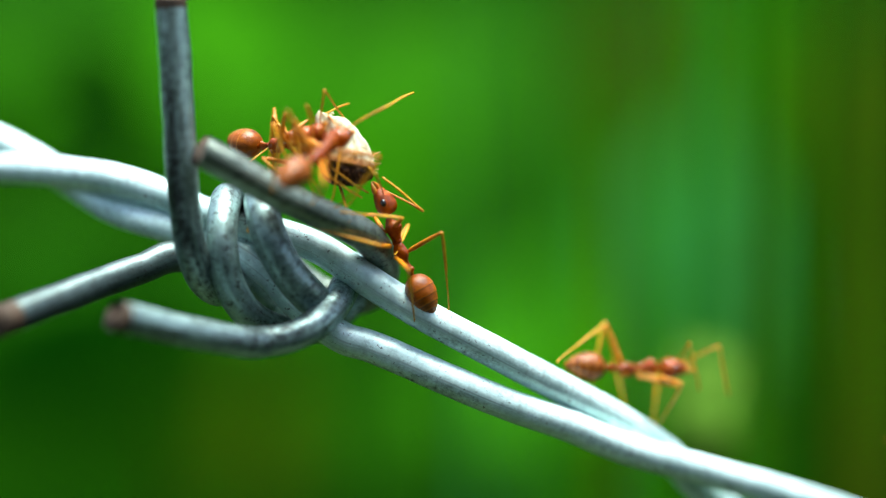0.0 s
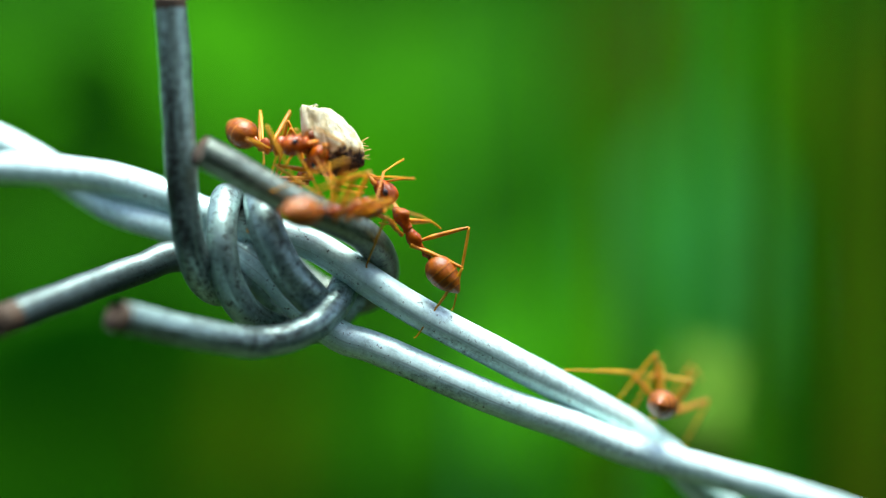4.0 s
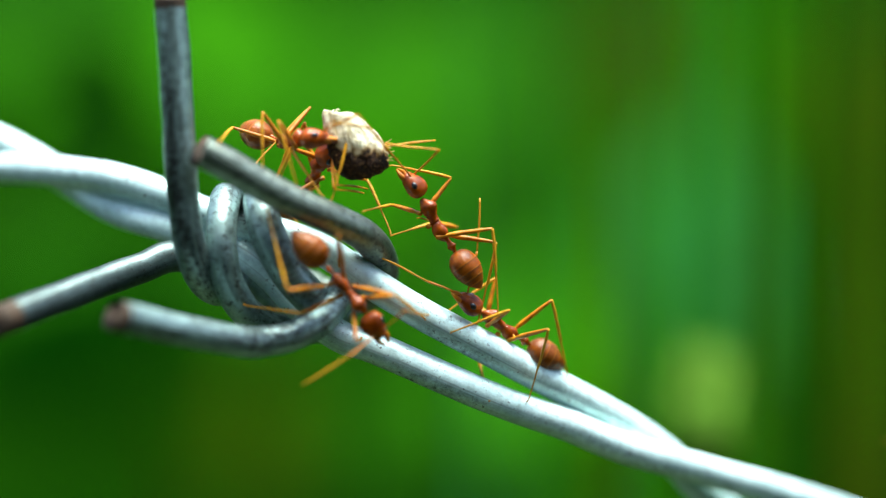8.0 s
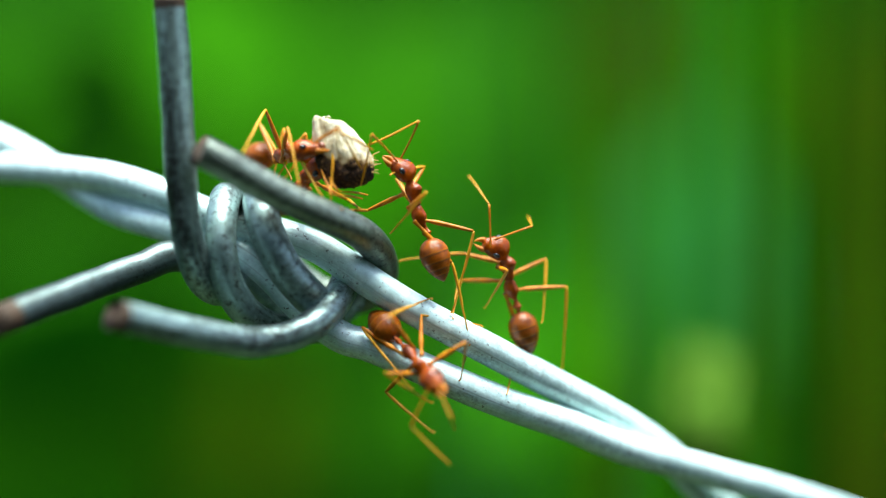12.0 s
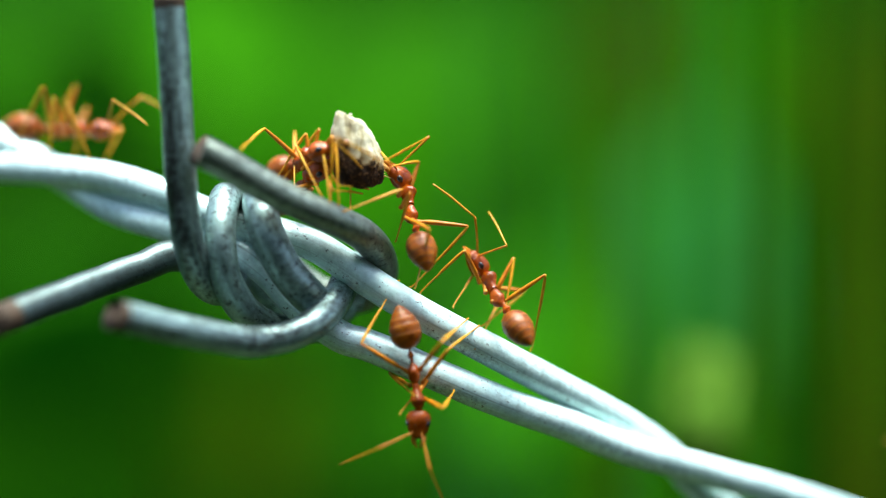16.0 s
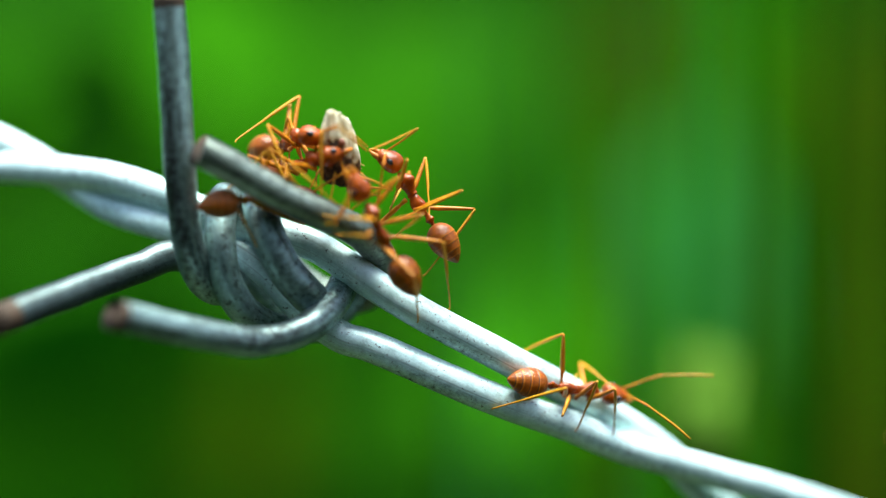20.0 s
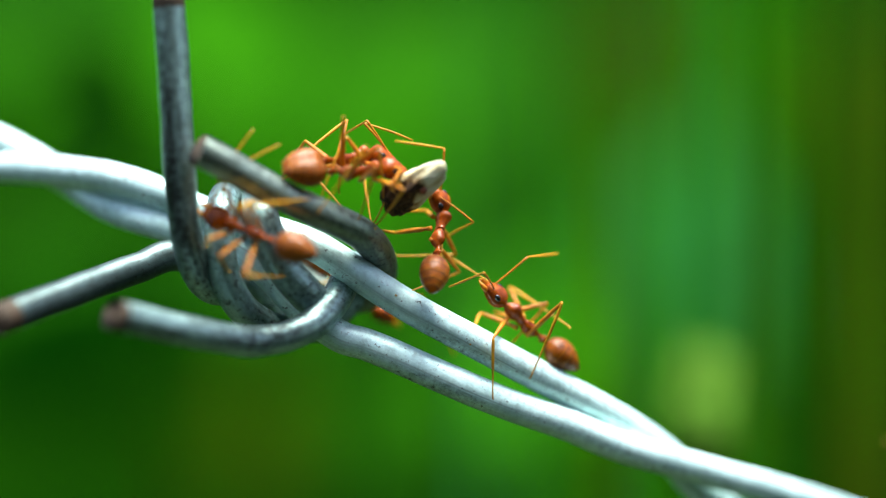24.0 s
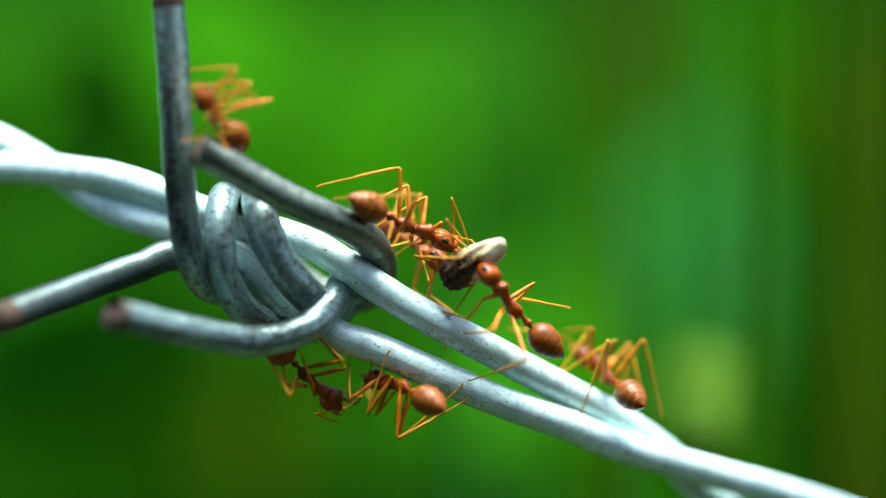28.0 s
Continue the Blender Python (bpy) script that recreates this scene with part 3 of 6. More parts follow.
# ---- the prey: a dry husk that the ants tug at ----
def build_husk():
    rng = random.Random(5)
    verts, faces = [], []
    rings, sides = 44, 56
    # height, and how far it reaches to either side: straight on one, drawn out to a beak low on the other
    outline = spline([(-2.1, -0.55, 0.75), (-1.9, -1.05, 1.45), (-1.55, -1.42, 1.88), (-1.0, -1.70, 1.98), (-0.4, -1.82, 1.86),
                      (0.3, -1.96, 1.52), (1.0, -2.0, 0.98), (1.6, -1.96, 0.38), (2.0, -1.90, -0.22), (2.15, -1.78, -0.85)], 6)
    for i in range(rings + 1):
        row = i / rings * (len(outline) - 1)
        z, left, right = (float(np.interp(row, np.arange(len(outline)), outline[:, c])) for c in range(3))
        for k in range(sides):
            a = 2 * math.pi * k / sides
            c, s = math.cos(a), math.sin(a)
            rib = 1 + 0.05 * math.cos(5 * a + 0.6) + 0.035 * math.cos(9 * a + 2.0 * z)
            half = (right - left) / 2
            q = Vector(((left + right) / 2 + half * c * rib, 0.57 * half * s * rib, z - 0.18 * (c + 0.4) * (z > 1.9)))
            crumb = max(0.0, min(1.0, -0.1 - z - 0.3 * q.x))
            d = 0.10 * noise.noise(q * 1.3) + 0.05 * noise.noise(q * 4.1) + crumb * (0.10 * noise.noise(q * 5.0) + 0.12 * noise.noise(q * 9.0))
            q = q + q.normalized() * d
            verts.append((q.x * 0.94 * MM, q.y * MM, q.z * 1.07 * MM))
    for i in range(rings):
        for k in range(sides):
            j = (k + 1) % sides
            faces.append((i * sides + k, i * sides + j, (i + 1) * sides + j, (i + 1) * sides + k))
    faces.append(tuple(range(sides))[::-1])
    faces.append(tuple(rings * sides + k for k in range(sides)))
    thing = new("seed_husk", mesh_of("seed_husk", verts, faces, [HUSK]))
    tagged(thing, "dry cream-coloured husk with a charred brown base, held by ants", "husk")
    # a dark burr on its flank and frayed fibres on its rim
    burr = turned("burr", smooth_profile([(-0.28 * MM, 0.02 * MM), (-0.16 * MM, 0.2 * MM), (0.06 * MM, 0.26 * MM), (0.27 * MM, 0.04 * MM)]), JAW, 10)
    for v in burr.vertices:
        v.co += v.co.normalized() * 0.12 * MM * noise.noise(v.co * 2600)
    child("burr", burr, thing, pose(-1.25 * MM, -0.80 * MM, 0.42 * MM, 0, 30, 20), "rough dark burr")
    for i in range(16):
        # a torn golden tuft at the beak, a few threads on the rim
        if i < 11:
            start = Vector((1.62 + rng.uniform(-0.1, 0.1), rng.uniform(-0.5, 0.5), rng.uniform(-1.35, -0.2)))
            tip = start + Vector((rng.uniform(0.25, 0.7), rng.uniform(-0.3, 0.2), rng.uniform(-0.25, 0.45)))
        else:
            a = rng.uniform(0, 6.28)
            start = Vector((0.4 * math.cos(a) - 1.3, 0.25 * math.sin(a), 2.2))
            tip = start + Vector((0.25 * math.cos(a), 0.2 * math.sin(a), rng.uniform(0.02, 0.1)))
        line = spline([start * MM, (start + tip) / 2 * MM + Vector((0, 0, 0.00005)), tip * MM], 4)
        child("fibre", tube("fibre", line, np.linspace(0.00006, 0.00002, len(line)), [STRAW if i < 11 else HUSK], 5, dents=0), thing)
    return thing


HUSK_THING = build_husk()


# ---- the ants ----
# lengths in mm in an ant's own space: x forward, y to its left, z towards its back
NECK, TAIL = 1.47, -2.42
HIPS = {"front": (0.80, 0.36, -0.42), "middle": (-0.15, 0.38, -0.45), "hind": (-1.0, 0.34, -0.40)}
BONES = {"front": (2.75, 4.1), "middle": (2.9, 4.3), "hind": (3.6, 5.4)}


def limb_mesh(name, joints, radii, mat, steps=4):
    """A jointed limb as one tapered tube through its joints."""
    line = spline([Vector(j) * MM for j in joints], steps)
    t = np.linspace(0, len(radii) - 1, len(line))
    rad = np.interp(t, np.arange(len(radii)), radii) * MM
    return tube(name, line, rad, [mat], 8, dents=0.0)


def ant_meshes():
    m = {}
    head = smooth_profile([(-0.02, 0.16), (0.05, 0.44), (0.24, 0.68), (0.54, 0.79), (0.88, 0.76), (1.20, 0.66), (1.48, 0.53), (1.66, 0.42), (1.76, 0.26), (1.79, 0.05)])
    me = turned("head", [(x * MM, r * MM) for x, r in head], SHELL, 24, 1.0, 0.84)
    for v in me.vertices:
        # cheeks flattened below, a dent between the feelers, a low ridge towards the jaws
        x, y, z = v.co / MM
        v.co.z -= 0.05 * MM * math.exp(-((x - 1.45) / 0.2) ** 2 - (y / 0.28) ** 2) * (z > 0)
        v.co.z += 0.07 * MM * math.exp(-((x - 1.62) / 0.16) ** 2 - (y / 0.2) ** 2) * (z > 0)
        v.co.y *= 1 - 0.10 * (z < -0.2)
        v.co += v.co.normalized() * 0.018 * MM * noise.noise(v.co * 3500)
    m["head"] = me
    meso = smooth_profile([(1.62, 0.10), (1.52, 0.20), (1.34, 0.30), (1.06, 0.46), (0.78, 0.49), (0.48, 0.39), (0.22, 0.29), (0.02, 0.27), (-0.14, 0.30), (-0.26, 0.26),
                           (-0.46, 0.34), (-0.80, 0.42), (-1.16, 0.40), (-1.46, 0.25), (-1.66, 0.10)], 7)
    me = turned("mesosoma", [(x * 0.95 * MM, r * MM) for x, r in meso], SHELL, 24, 0.90, 1.0,
                lambda x: 0.00012 * math.sin(x * 1800.0 + 0.3))
    for v in me.vertices:
        # shoulders drawn up to a blunt edge, sides hollowed over the hips, pits between the plates
        x, y, z = v.co / MM
        v.co.z += 0.10 * MM * math.exp(-((x - 0.85) / 0.28) ** 2) * (z > 0.15) + 0.08 * MM * math.exp(-((x + 0.95) / 0.25) ** 2) * (z > 0.15)
        for at in (0.80, -0.15, -1.0):
            v.co.y *= 1 - 0.16 * math.exp(-((x - at) / 0.16) ** 2 - ((z + 0.12) / 0.14) ** 2)
        v.co.z -= 0.14 * MM * (z < -0.1) * max(0.0, 1 - abs(x) / 1.5)
        for seam in (0.42, -0.22):
            v.co -= v.co.normalized() * 0.04 * MM * math.exp(-((x - seam) / 0.05) ** 2)
        v.co += v.co.normalized() * MM * (0.035 * noise.noise(v.co * 2100) + 0.02 * noise.noise(v.co * 6000))
    m["mesosoma"] = me
    pet = smooth_profile([(-1.45, 0.12), (-1.70, 0.11), (-1.95, 0.17), (-2.12, 0.25), (-2.28, 0.17), (-2.45, 0.10), (-2.62, 0.12)])
    m["petiole"] = turned("petiole", [(x * 0.95 * MM, r * MM) for x, r in pet], SHELL, 14, 0.8, 1.3)
    rows = []
    for i in range(61):
        u = i / 60
        r = 1.02 * max(0.0, math.sin(math.pi * u ** 0.74)) ** (0.60 + 0.10 * u)
        for edge in (0.36, 0.56, 0.73, 0.87):
            d = u - edge
            if 0 <= d < 0.13:
                r -= 0.032 * (1 - d / 0.13) * min(1, r)
        rows.append((-2.85 * u * MM, max(r, 0.02) * MM))
    g = turned("gaster", rows, BELLY, 22, 1.0, 0.93)
    g.materials.append(SEAM)
    g.materials.append(HEM)
    for p in g.polygons:
        u = -p.center.x / (2.85 * MM)
        if any(abs(u - e) < 0.009 for e in (0.352, 0.552, 0.722, 0.862)):
            p.material_index = 1
        elif any(0.0 < e - u < 0.03 for e in (0.345, 0.545, 0.715, 0.855)):
            p.material_index = 2
    m["gaster"] = g
    eye = turned("eye", [(x * MM, r * MM) for x, r in smooth_profile([(-0.27, 0.01), (-0.18, 0.14), (0, 0.21), (0.18, 0.14), (0.27, 0.01)], 3)], EYE, 12, 0.75, 1.0)
    m["eye"] = eye
    m["mandible"] = limb_mesh("mandible", [(-0.05, 0, 0), (0.25, 0.05, 0), (0.52, -0.02, 0), (0.80, -0.20, -0.02)], (0.20, 0.18, 0.12, 0.03), LIMB)
    for leg, (a, b) in BONES.items():
        m[leg + "1"] = limb_mesh("femur", [(0, 0, 0), (0.18 * a, 0, 0.02), (0.35 * a, 0, 0.03), (0.75 * a, 0, 0.02), (a, 0, 0)],
                                 (0.17, 0.10, 0.165, 0.13, 0.08), LIMB)
        t = 0.56 * b
        m[leg + "2"] = limb_mesh("tibia", [(0, 0, 0), (0.25 * t, 0, 0.04), (0.8 * t, 0, 0.05), (t, 0, 0.02), (t + 0.3 * (b - t), 0, 0.03), (b - 0.25, 0, 0.0), (b, 0, -0.10)],
                                 (0.08, 0.105, 0.092, 0.062, 0.055, 0.05, 0.06), FEELER)
    m["scape"] = limb_mesh("scape", [(0, 0, 0), (0.3, 0, 0.02), (1.6, 0, 0.05), (2.75, 0, 0)], (0.065, 0.058, 0.062, 0.08), LIMB)
    m["flagellum"] = limb_mesh("flagellum", [(0, 0, 0), (0.8, 0, 0.02), (2.1, 0, 0.06), (3.4, 0, 0.0)], (0.055, 0.06, 0.075, 0.055), FEELER)
    return m


ANT = ant_meshes()


def build_ant(label):
    """One weaver ant. Returns the thing and its jointed parts."""
    thing = new("ant")
    tagged(thing, label, "ant", "ants on the wire")
    child("mesosoma", ANT["mesosoma"], thing)
    child("petiole", ANT["petiole"], thing)
    j = {"ant": thing}
    j["head"] = child("head", ANT["head"], thing, pose(NECK * MM, 0, 0))
    for s in (1, -1):
        child("eye", ANT["eye"], j["head"], pose(0.86 * MM, s * 0.63 * MM, 0.26 * MM, 0, 0, -s * 20), "glossy black eye")
        jaw = child("mandible", ANT["mandible"], j["head"], pose(1.56 * MM, s * 0.27 * MM, -0.06 * MM))
        jaw.scale = (1, s, 1)
    j["gaster"] = child("gaster", ANT["gaster"], thing, pose(TAIL * MM, 0, 0), "banded amber-brown gaster")
    for leg in BONES:
        for s in (1, -1):
            f = child("leg", ANT[leg + "1"], thing)
            b = child("shin", ANT[leg + "2"], f)
            j[(leg, s, 1)], j[(leg, s, 2)] = f, b
    for s in (1, -1):
        f = child("antenna", ANT["scape"], thing)
        j[("antenna", s, 1)], j[("antenna", s, 2)] = f, child("flagellum", ANT["flagellum"], f)
    return j


# ---- how the ants move ----
def glide(rows, t):
    """Values between rows of (t, value, ...), eased through each row."""
    ts = [r[0] for r in rows]
    if t <= ts[0]:
        return np.array(rows[0][1:], float)
    if t >= ts[-1]:
        return np.array(rows[-1][1:], float)
    i = max(k for k in range(len(ts)) if ts[k] <= t)
    i = min(i, len(ts) - 2)
    p = [np.array(rows[k][1:], float) for k in (max(i - 1, 0), i, i + 1, min(i + 2, len(ts) - 1))]
    tk = [ts[k] for k in (max(i - 1, 0), i, i + 1, min(i + 2, len(ts) - 1))]
    h = tk[2] - tk[1]
    u = (t - tk[1]) / h
    d = (p[2] - p[1]) / h
    d0 = (p[1] - p[0]) / (tk[1] - tk[0]) if tk[1] > tk[0] else d
    d1 = (p[3] - p[2]) / (tk[3] - tk[2]) if tk[3] > tk[2] else d
    m0 = np.where(d * d0 > 0, 2 * d * d0 / (d + d0 + 1e-12), 0)
    m1 = np.where(d * d1 > 0, 2 * d * d1 / (d + d1 + 1e-12), 0)
    return ((2 * u ** 3 - 3 * u * u + 1) * p[1] + (u ** 3 - 2 * u * u + u) * h * m0 + (3 * u * u - 2 * u ** 3) * p[2] + (u ** 3 - u * u) * h * m1)


def basis(x_axis, hint):
    x = Vector(x_axis).normalized()
    z = Vector(hint) - x * Vector(hint).dot(x)
    z.normalize()
    return Matrix((x, z.cross(x), z)).transposed()


def placed(rot, p):
    return Matrix.Translation(p) @ rot.to_4x4()


def foothold(p, side):
    """The point of the wire's surface nearest to p."""
    best = None
    for line, r in WIRES:
        d = line - np.array(p)
        i = int(np.argmin((d * d).sum(axis=1)))
        gap = math.sqrt(float((d[i] ** 2).sum()))
        if best is None or gap - r < best[0]:
            best = (gap - r, Vector(line[i]), r)
    way = (Vector(p) - best[1])
    way = way.normalized() if way.length > 1e-6 else Vector(side)
    return best[1] + way * (best[2] + 0.00004)


STRIDE = {"front": (2.9, 2.0, -1.6), "middle": (0.0, 2.7, -1.7), "hind": (-3.3, 2.3, -1.7)}
STEP = 0.2


def aside(start, x, z, length, way):
    """The end of a stiff piece of that length that points at x, z as seen from the front: what is hidden of it goes along y."""
    d = Vector((x * MM - start.x, 0, HEIGHT + z * MM - start.z))
    d.y = way * math.sqrt(max(0.0, length * length - d.length_squared))
    return start + d.normalized() * length


def crawl(ant, rows, feet=None, feelers=None, seed=0, bite=None, gaze=(), grip=0.9, aim=None):
    """Keys an ant along rows of (t, head x, z, mesosoma x, z, gaster x, z, head y, gaster y, lean).
    feet: {(leg, side): [(from, to, x, y, z, x of the knee, z of the knee), ...]} in mm, the knee if known;
    feelers: {side: [(t, way of the scape, way of the flagellum)]}; aim: {side: [(t, x, z of the elbow, x, z of the tip)]};
    bite: from and to when its jaws hold the husk; gaze: (from, to, x, y, z) of what it turns its head to."""
    rng = random.Random(seed)
    feet, feelers, aim = feet or {}, feelers or {}, aim or {}
    keys = {k: [] for k in ant}
    plantd, lifted = {}, {}
    n = round(28.0 / STEP)
    for i in range(n + 1):
        t = i * STEP
        hx, hz, mx, mz, gx, gz, hy, gy, lean = glide(rows, t)
        head, tail = mm(hx, hy, hz), mm(gx, gy, gz)
        mid = mm(mx, (hy + gy) / 2, mz)
        f = (head - tail).normalized()
        flat = Vector((f.x, 0, f.z)).normalized()
        up = math.cos(radians(lean)) * Vector((-flat.z, 0, flat.x)) + math.sin(radians(lean)) * Vector((0, -1, 0))
        centre = (head - f * (2.4 * MM) + tail + f * (3.75 * MM)) / 2
        mid = mid.lerp(centre, 0.6)
        rot = basis(f, up)
        m = placed(rot, mid)
        inv = m.inverted()
        keys["ant"].append((t, m))
        neck = Vector((NECK * MM, 0, 0))
        hd = inv @ head - neck
        hd = (hd / (0.88 * MM) + Vector((0.35, 0, 0))).normalized()
        if bite and bite[0] <= t <= bite[1]:
            prey = inv @ mm(*glide(HUSK_ROWS, t)[:3]) - neck
            hd = (hd * 0.2 + prey.normalized()).normalized()
        hd = (hd + Vector((0.15, 0, 0))).normalized()
        for t0, t1, *at in gaze:
            share = max(0.0, min(1.0, (t - t0) / 0.4, (t1 - t) / 0.4))
            if share:
                hd = (hd * (1 - share) + (inv @ mm(*at) - neck).normalized() * share + Vector((0.12, 0, 0))).normalized()
        hrot = basis(hd, (0, 0, 1))
        shift = inv @ head - (neck + hd * 0.88 * MM)
        keys["head"].append((t, placed(hrot, neck + shift * min(1.0, 0.40 * MM / max(shift.length, 1e-9)))))
        neck = neck + shift * min(1.0, 0.40 * MM / max(shift.length, 1e-9))
        rear = Vector((TAIL * MM, 0, 0))
        gd = (rear - inv @ tail)
        gd = (gd / (1.4 * MM) + Vector((0.7, 0, 0))).normalized()
        keys["gaster"].append((t, placed(basis(gd, (0, 0, 1)), rear)))
        for leg in BONES:
            a, b = (v * MM for v in BONES[leg])
            for s in (1, -1):
                x, y, z = HIPS[leg]
                hip = Vector((x, y * s, z)) * MM
                sx, sy, sz = STRIDE[leg]
                want = m @ (Vector((sx, sy * s, sz)) * MM)
                fixed = [q for q in feet.get((leg, s), ()) if q[0] <= t <= q[1]]
                k = (leg, s)
                if fixed:
                    foot = mm(*fixed[0][2:5])
                    plantd[k] = foot
                else:
                    foot = plantd.get(k)
                    limit = grip * MM * (1.35 if leg == "hind" else 1.0)
                    if foot is None or (foot - want).length > limit + lifted.get(k, 0) or (m @ hip - foot).length > (a + b) * 0.96:
                        new_foot = foothold(want, up)
                        if foot is None or (new_foot - foot).length > 0.25 * MM:
                            foot = new_foot
                            plantd[k] = foot
                            lifted[k] = max(0.0, (foot - want).length)
                local = inv @ foot
                reach = local - hip
                dist = min(max(reach.length, abs(a - b) * 1.03), (a + b) * 0.985)
                way = reach.normalized()
                pole = Vector((sx * 0.10, s * 0.75, 1.0))
                if fixed and len(fixed[0]) > 5:
                    start = m @ hip
                    knees = [aside(start, *fixed[0][5:], a, w) for w in (-1, 1)]
                    pole = inv @ min(knees, key=lambda q: abs((foot - q).length - b)) - hip
                pole = (pole - way * pole.dot(way)).normalized()
                ca = (a * a + dist * dist - b * b) / (2 * a * dist)
                ca = max(-1.0, min(1.0, ca))
                knee = hip + way * (a * ca) + pole * (a * math.sqrt(1 - ca * ca))
                end = hip + way * dist
                r1 = basis(knee - hip, pole)
                m1 = placed(r1, hip)
                d2 = r1.inverted() @ (end - knee)
                keys[(leg, s, 1)].append((t, m1))
                keys[(leg, s, 2)].append((t, placed(basis(d2, r1.inverted() @ pole), Vector((a, 0, 0)))))
        for s in (1, -1):
            root = neck + hrot @ (Vector((1.36, 0.24 * s, 0.36)) * MM)
            w = 0.28 * math.sin(t * 2.3 + seed + s) + 0.14 * math.sin(t * 5.1 + 2 * seed - s)
            if s in aim and aim[s][0][0] - 0.6 < t < aim[s][-1][0] + 0.6:
                ex, ez, tx, tz = glide(aim[s], t)
                start = m @ root
                elbow = aside(start, ex, ez, 2.75 * MM, -1)
                tip = aside(elbow, tx, tz, 3.4 * MM, 1)
                back = hrot.inverted() @ inv.to_3x3()
                d1, d2 = (back @ (elbow - start)).normalized(), (back @ (tip - elbow)).normalized()
                w *= 0.1
            elif s in feelers:
                c = glide(feelers[s], t)
                d1, d2 = Vector(c[:3]), Vector(c[3:6])
            else:
                d1, d2 = Vector((0.15, 0.55 * s, 0.85)), Vector((0.78, 0.1 * s, -0.62))
            if s not in aim:
                d2 = d2.normalized() + Vector((0.1, 0.0, 0.0))
            d1 = (d1.normalized() + Vector((0.25 * w, 0.1 * s * w, 0.4 * w))).normalized()
            r1 = hrot @ basis(d1, (0, 0, 1) if abs(d1.normalized().z) < 0.9 else (-1, 0, 0))
            keys[("antenna", s, 1)].append((t, placed(r1, root)))
            dd = r1.inverted() @ (hrot @ (d2.normalized() + Vector((0.0, 0.2 * w, 0.35 * w))).normalized())
            keys[("antenna", s, 2)].append((t, placed(basis(dd, (0, 0.1, 1)), Vector((2.75 * MM, 0, 0)))))
    for k, ob in ant.items():
        walk(ob, keys[k])


HUSK_ROWS = [
    (0, -6.27, -1.5, 6.27, 2, 0),
    (1, -6.2, -1.5, 6.38, 2, 0),
    (2, -6.38, -1.5, 6.56, 0, -10),
    (3, -6.99, -1.5, 6.63, -4, 0),
    (5.5, -6.92, -1.5, 7.17, -8, 0),
    (6, -5.77, -1.5, 6.81, -10, 0),
    (7, -5.24, -1.5, 6.38, -8, 0),
    (8, -5.49, -1.5, 6.63, -8, 0),
    (9, -5.92, -1.5, 6.92, -8, 0),
    (10, -6.38, -1.5, 7.17, -10, 0),
    (11, -6.56, -1.5, 6.81, -6, 0),
    (12, -6.27, -1.5, 6.07, -2, 0),
    (12.5, -6.77, -1.5, 6.38, -2, 0),
    (14.5, -6.74, -1.5, 6.52, 2, 15),
    (15, -6.81, -1.5, 6.38, 2, 15)]
HUSK_ROWS += [
    (16, -5.31, -1.5, 6.1, 6, 30),
    (17, -6.33, -1.5, 6.1, 2, 20),
    (18, -5.67, -1.5, 5.75, 12, 45),
    (19, -6.63, -1.5, 6.38, 2, 50),
    (20, -6.31, -1.5, 6.2, 6, 60),
    (21, -4.53, -1.5, 5.56, 16, 60),
    (21.5, -4.31, -1.5, 4.53, 26, 50),
    (23.5, -2.21, -1.5, 4.21, 54, 60),
    (24, -1.64, -1.5, 3.78, 62, 75),
    (24.5, -0.43, -1.5, 1.25, 75, 60),
    (25, 0.1, -1.5, 0.0, 72, 80),
    (26, 1.75, -1, -0.8, 52, 85),
    (26.5, 2.4, -1, -0.45, 54, 85),
    (27, 2.55, -1, -0.55, 56, 85),
    (27.5, 2.6, -1, -0.75, 60, 80),
    (28, 2.1, -1, -1.0, 64, 75)]


def husk_at(x, y, z, turn, yaw):
    """The husk's pose: turned clockwise in the view, then about its own length."""
    return Matrix.Translation(mm(x, y, z)) @ pose(0, 0, 0, 0, turn, 0) @ pose(0, 0, 0, 0, 0, yaw)


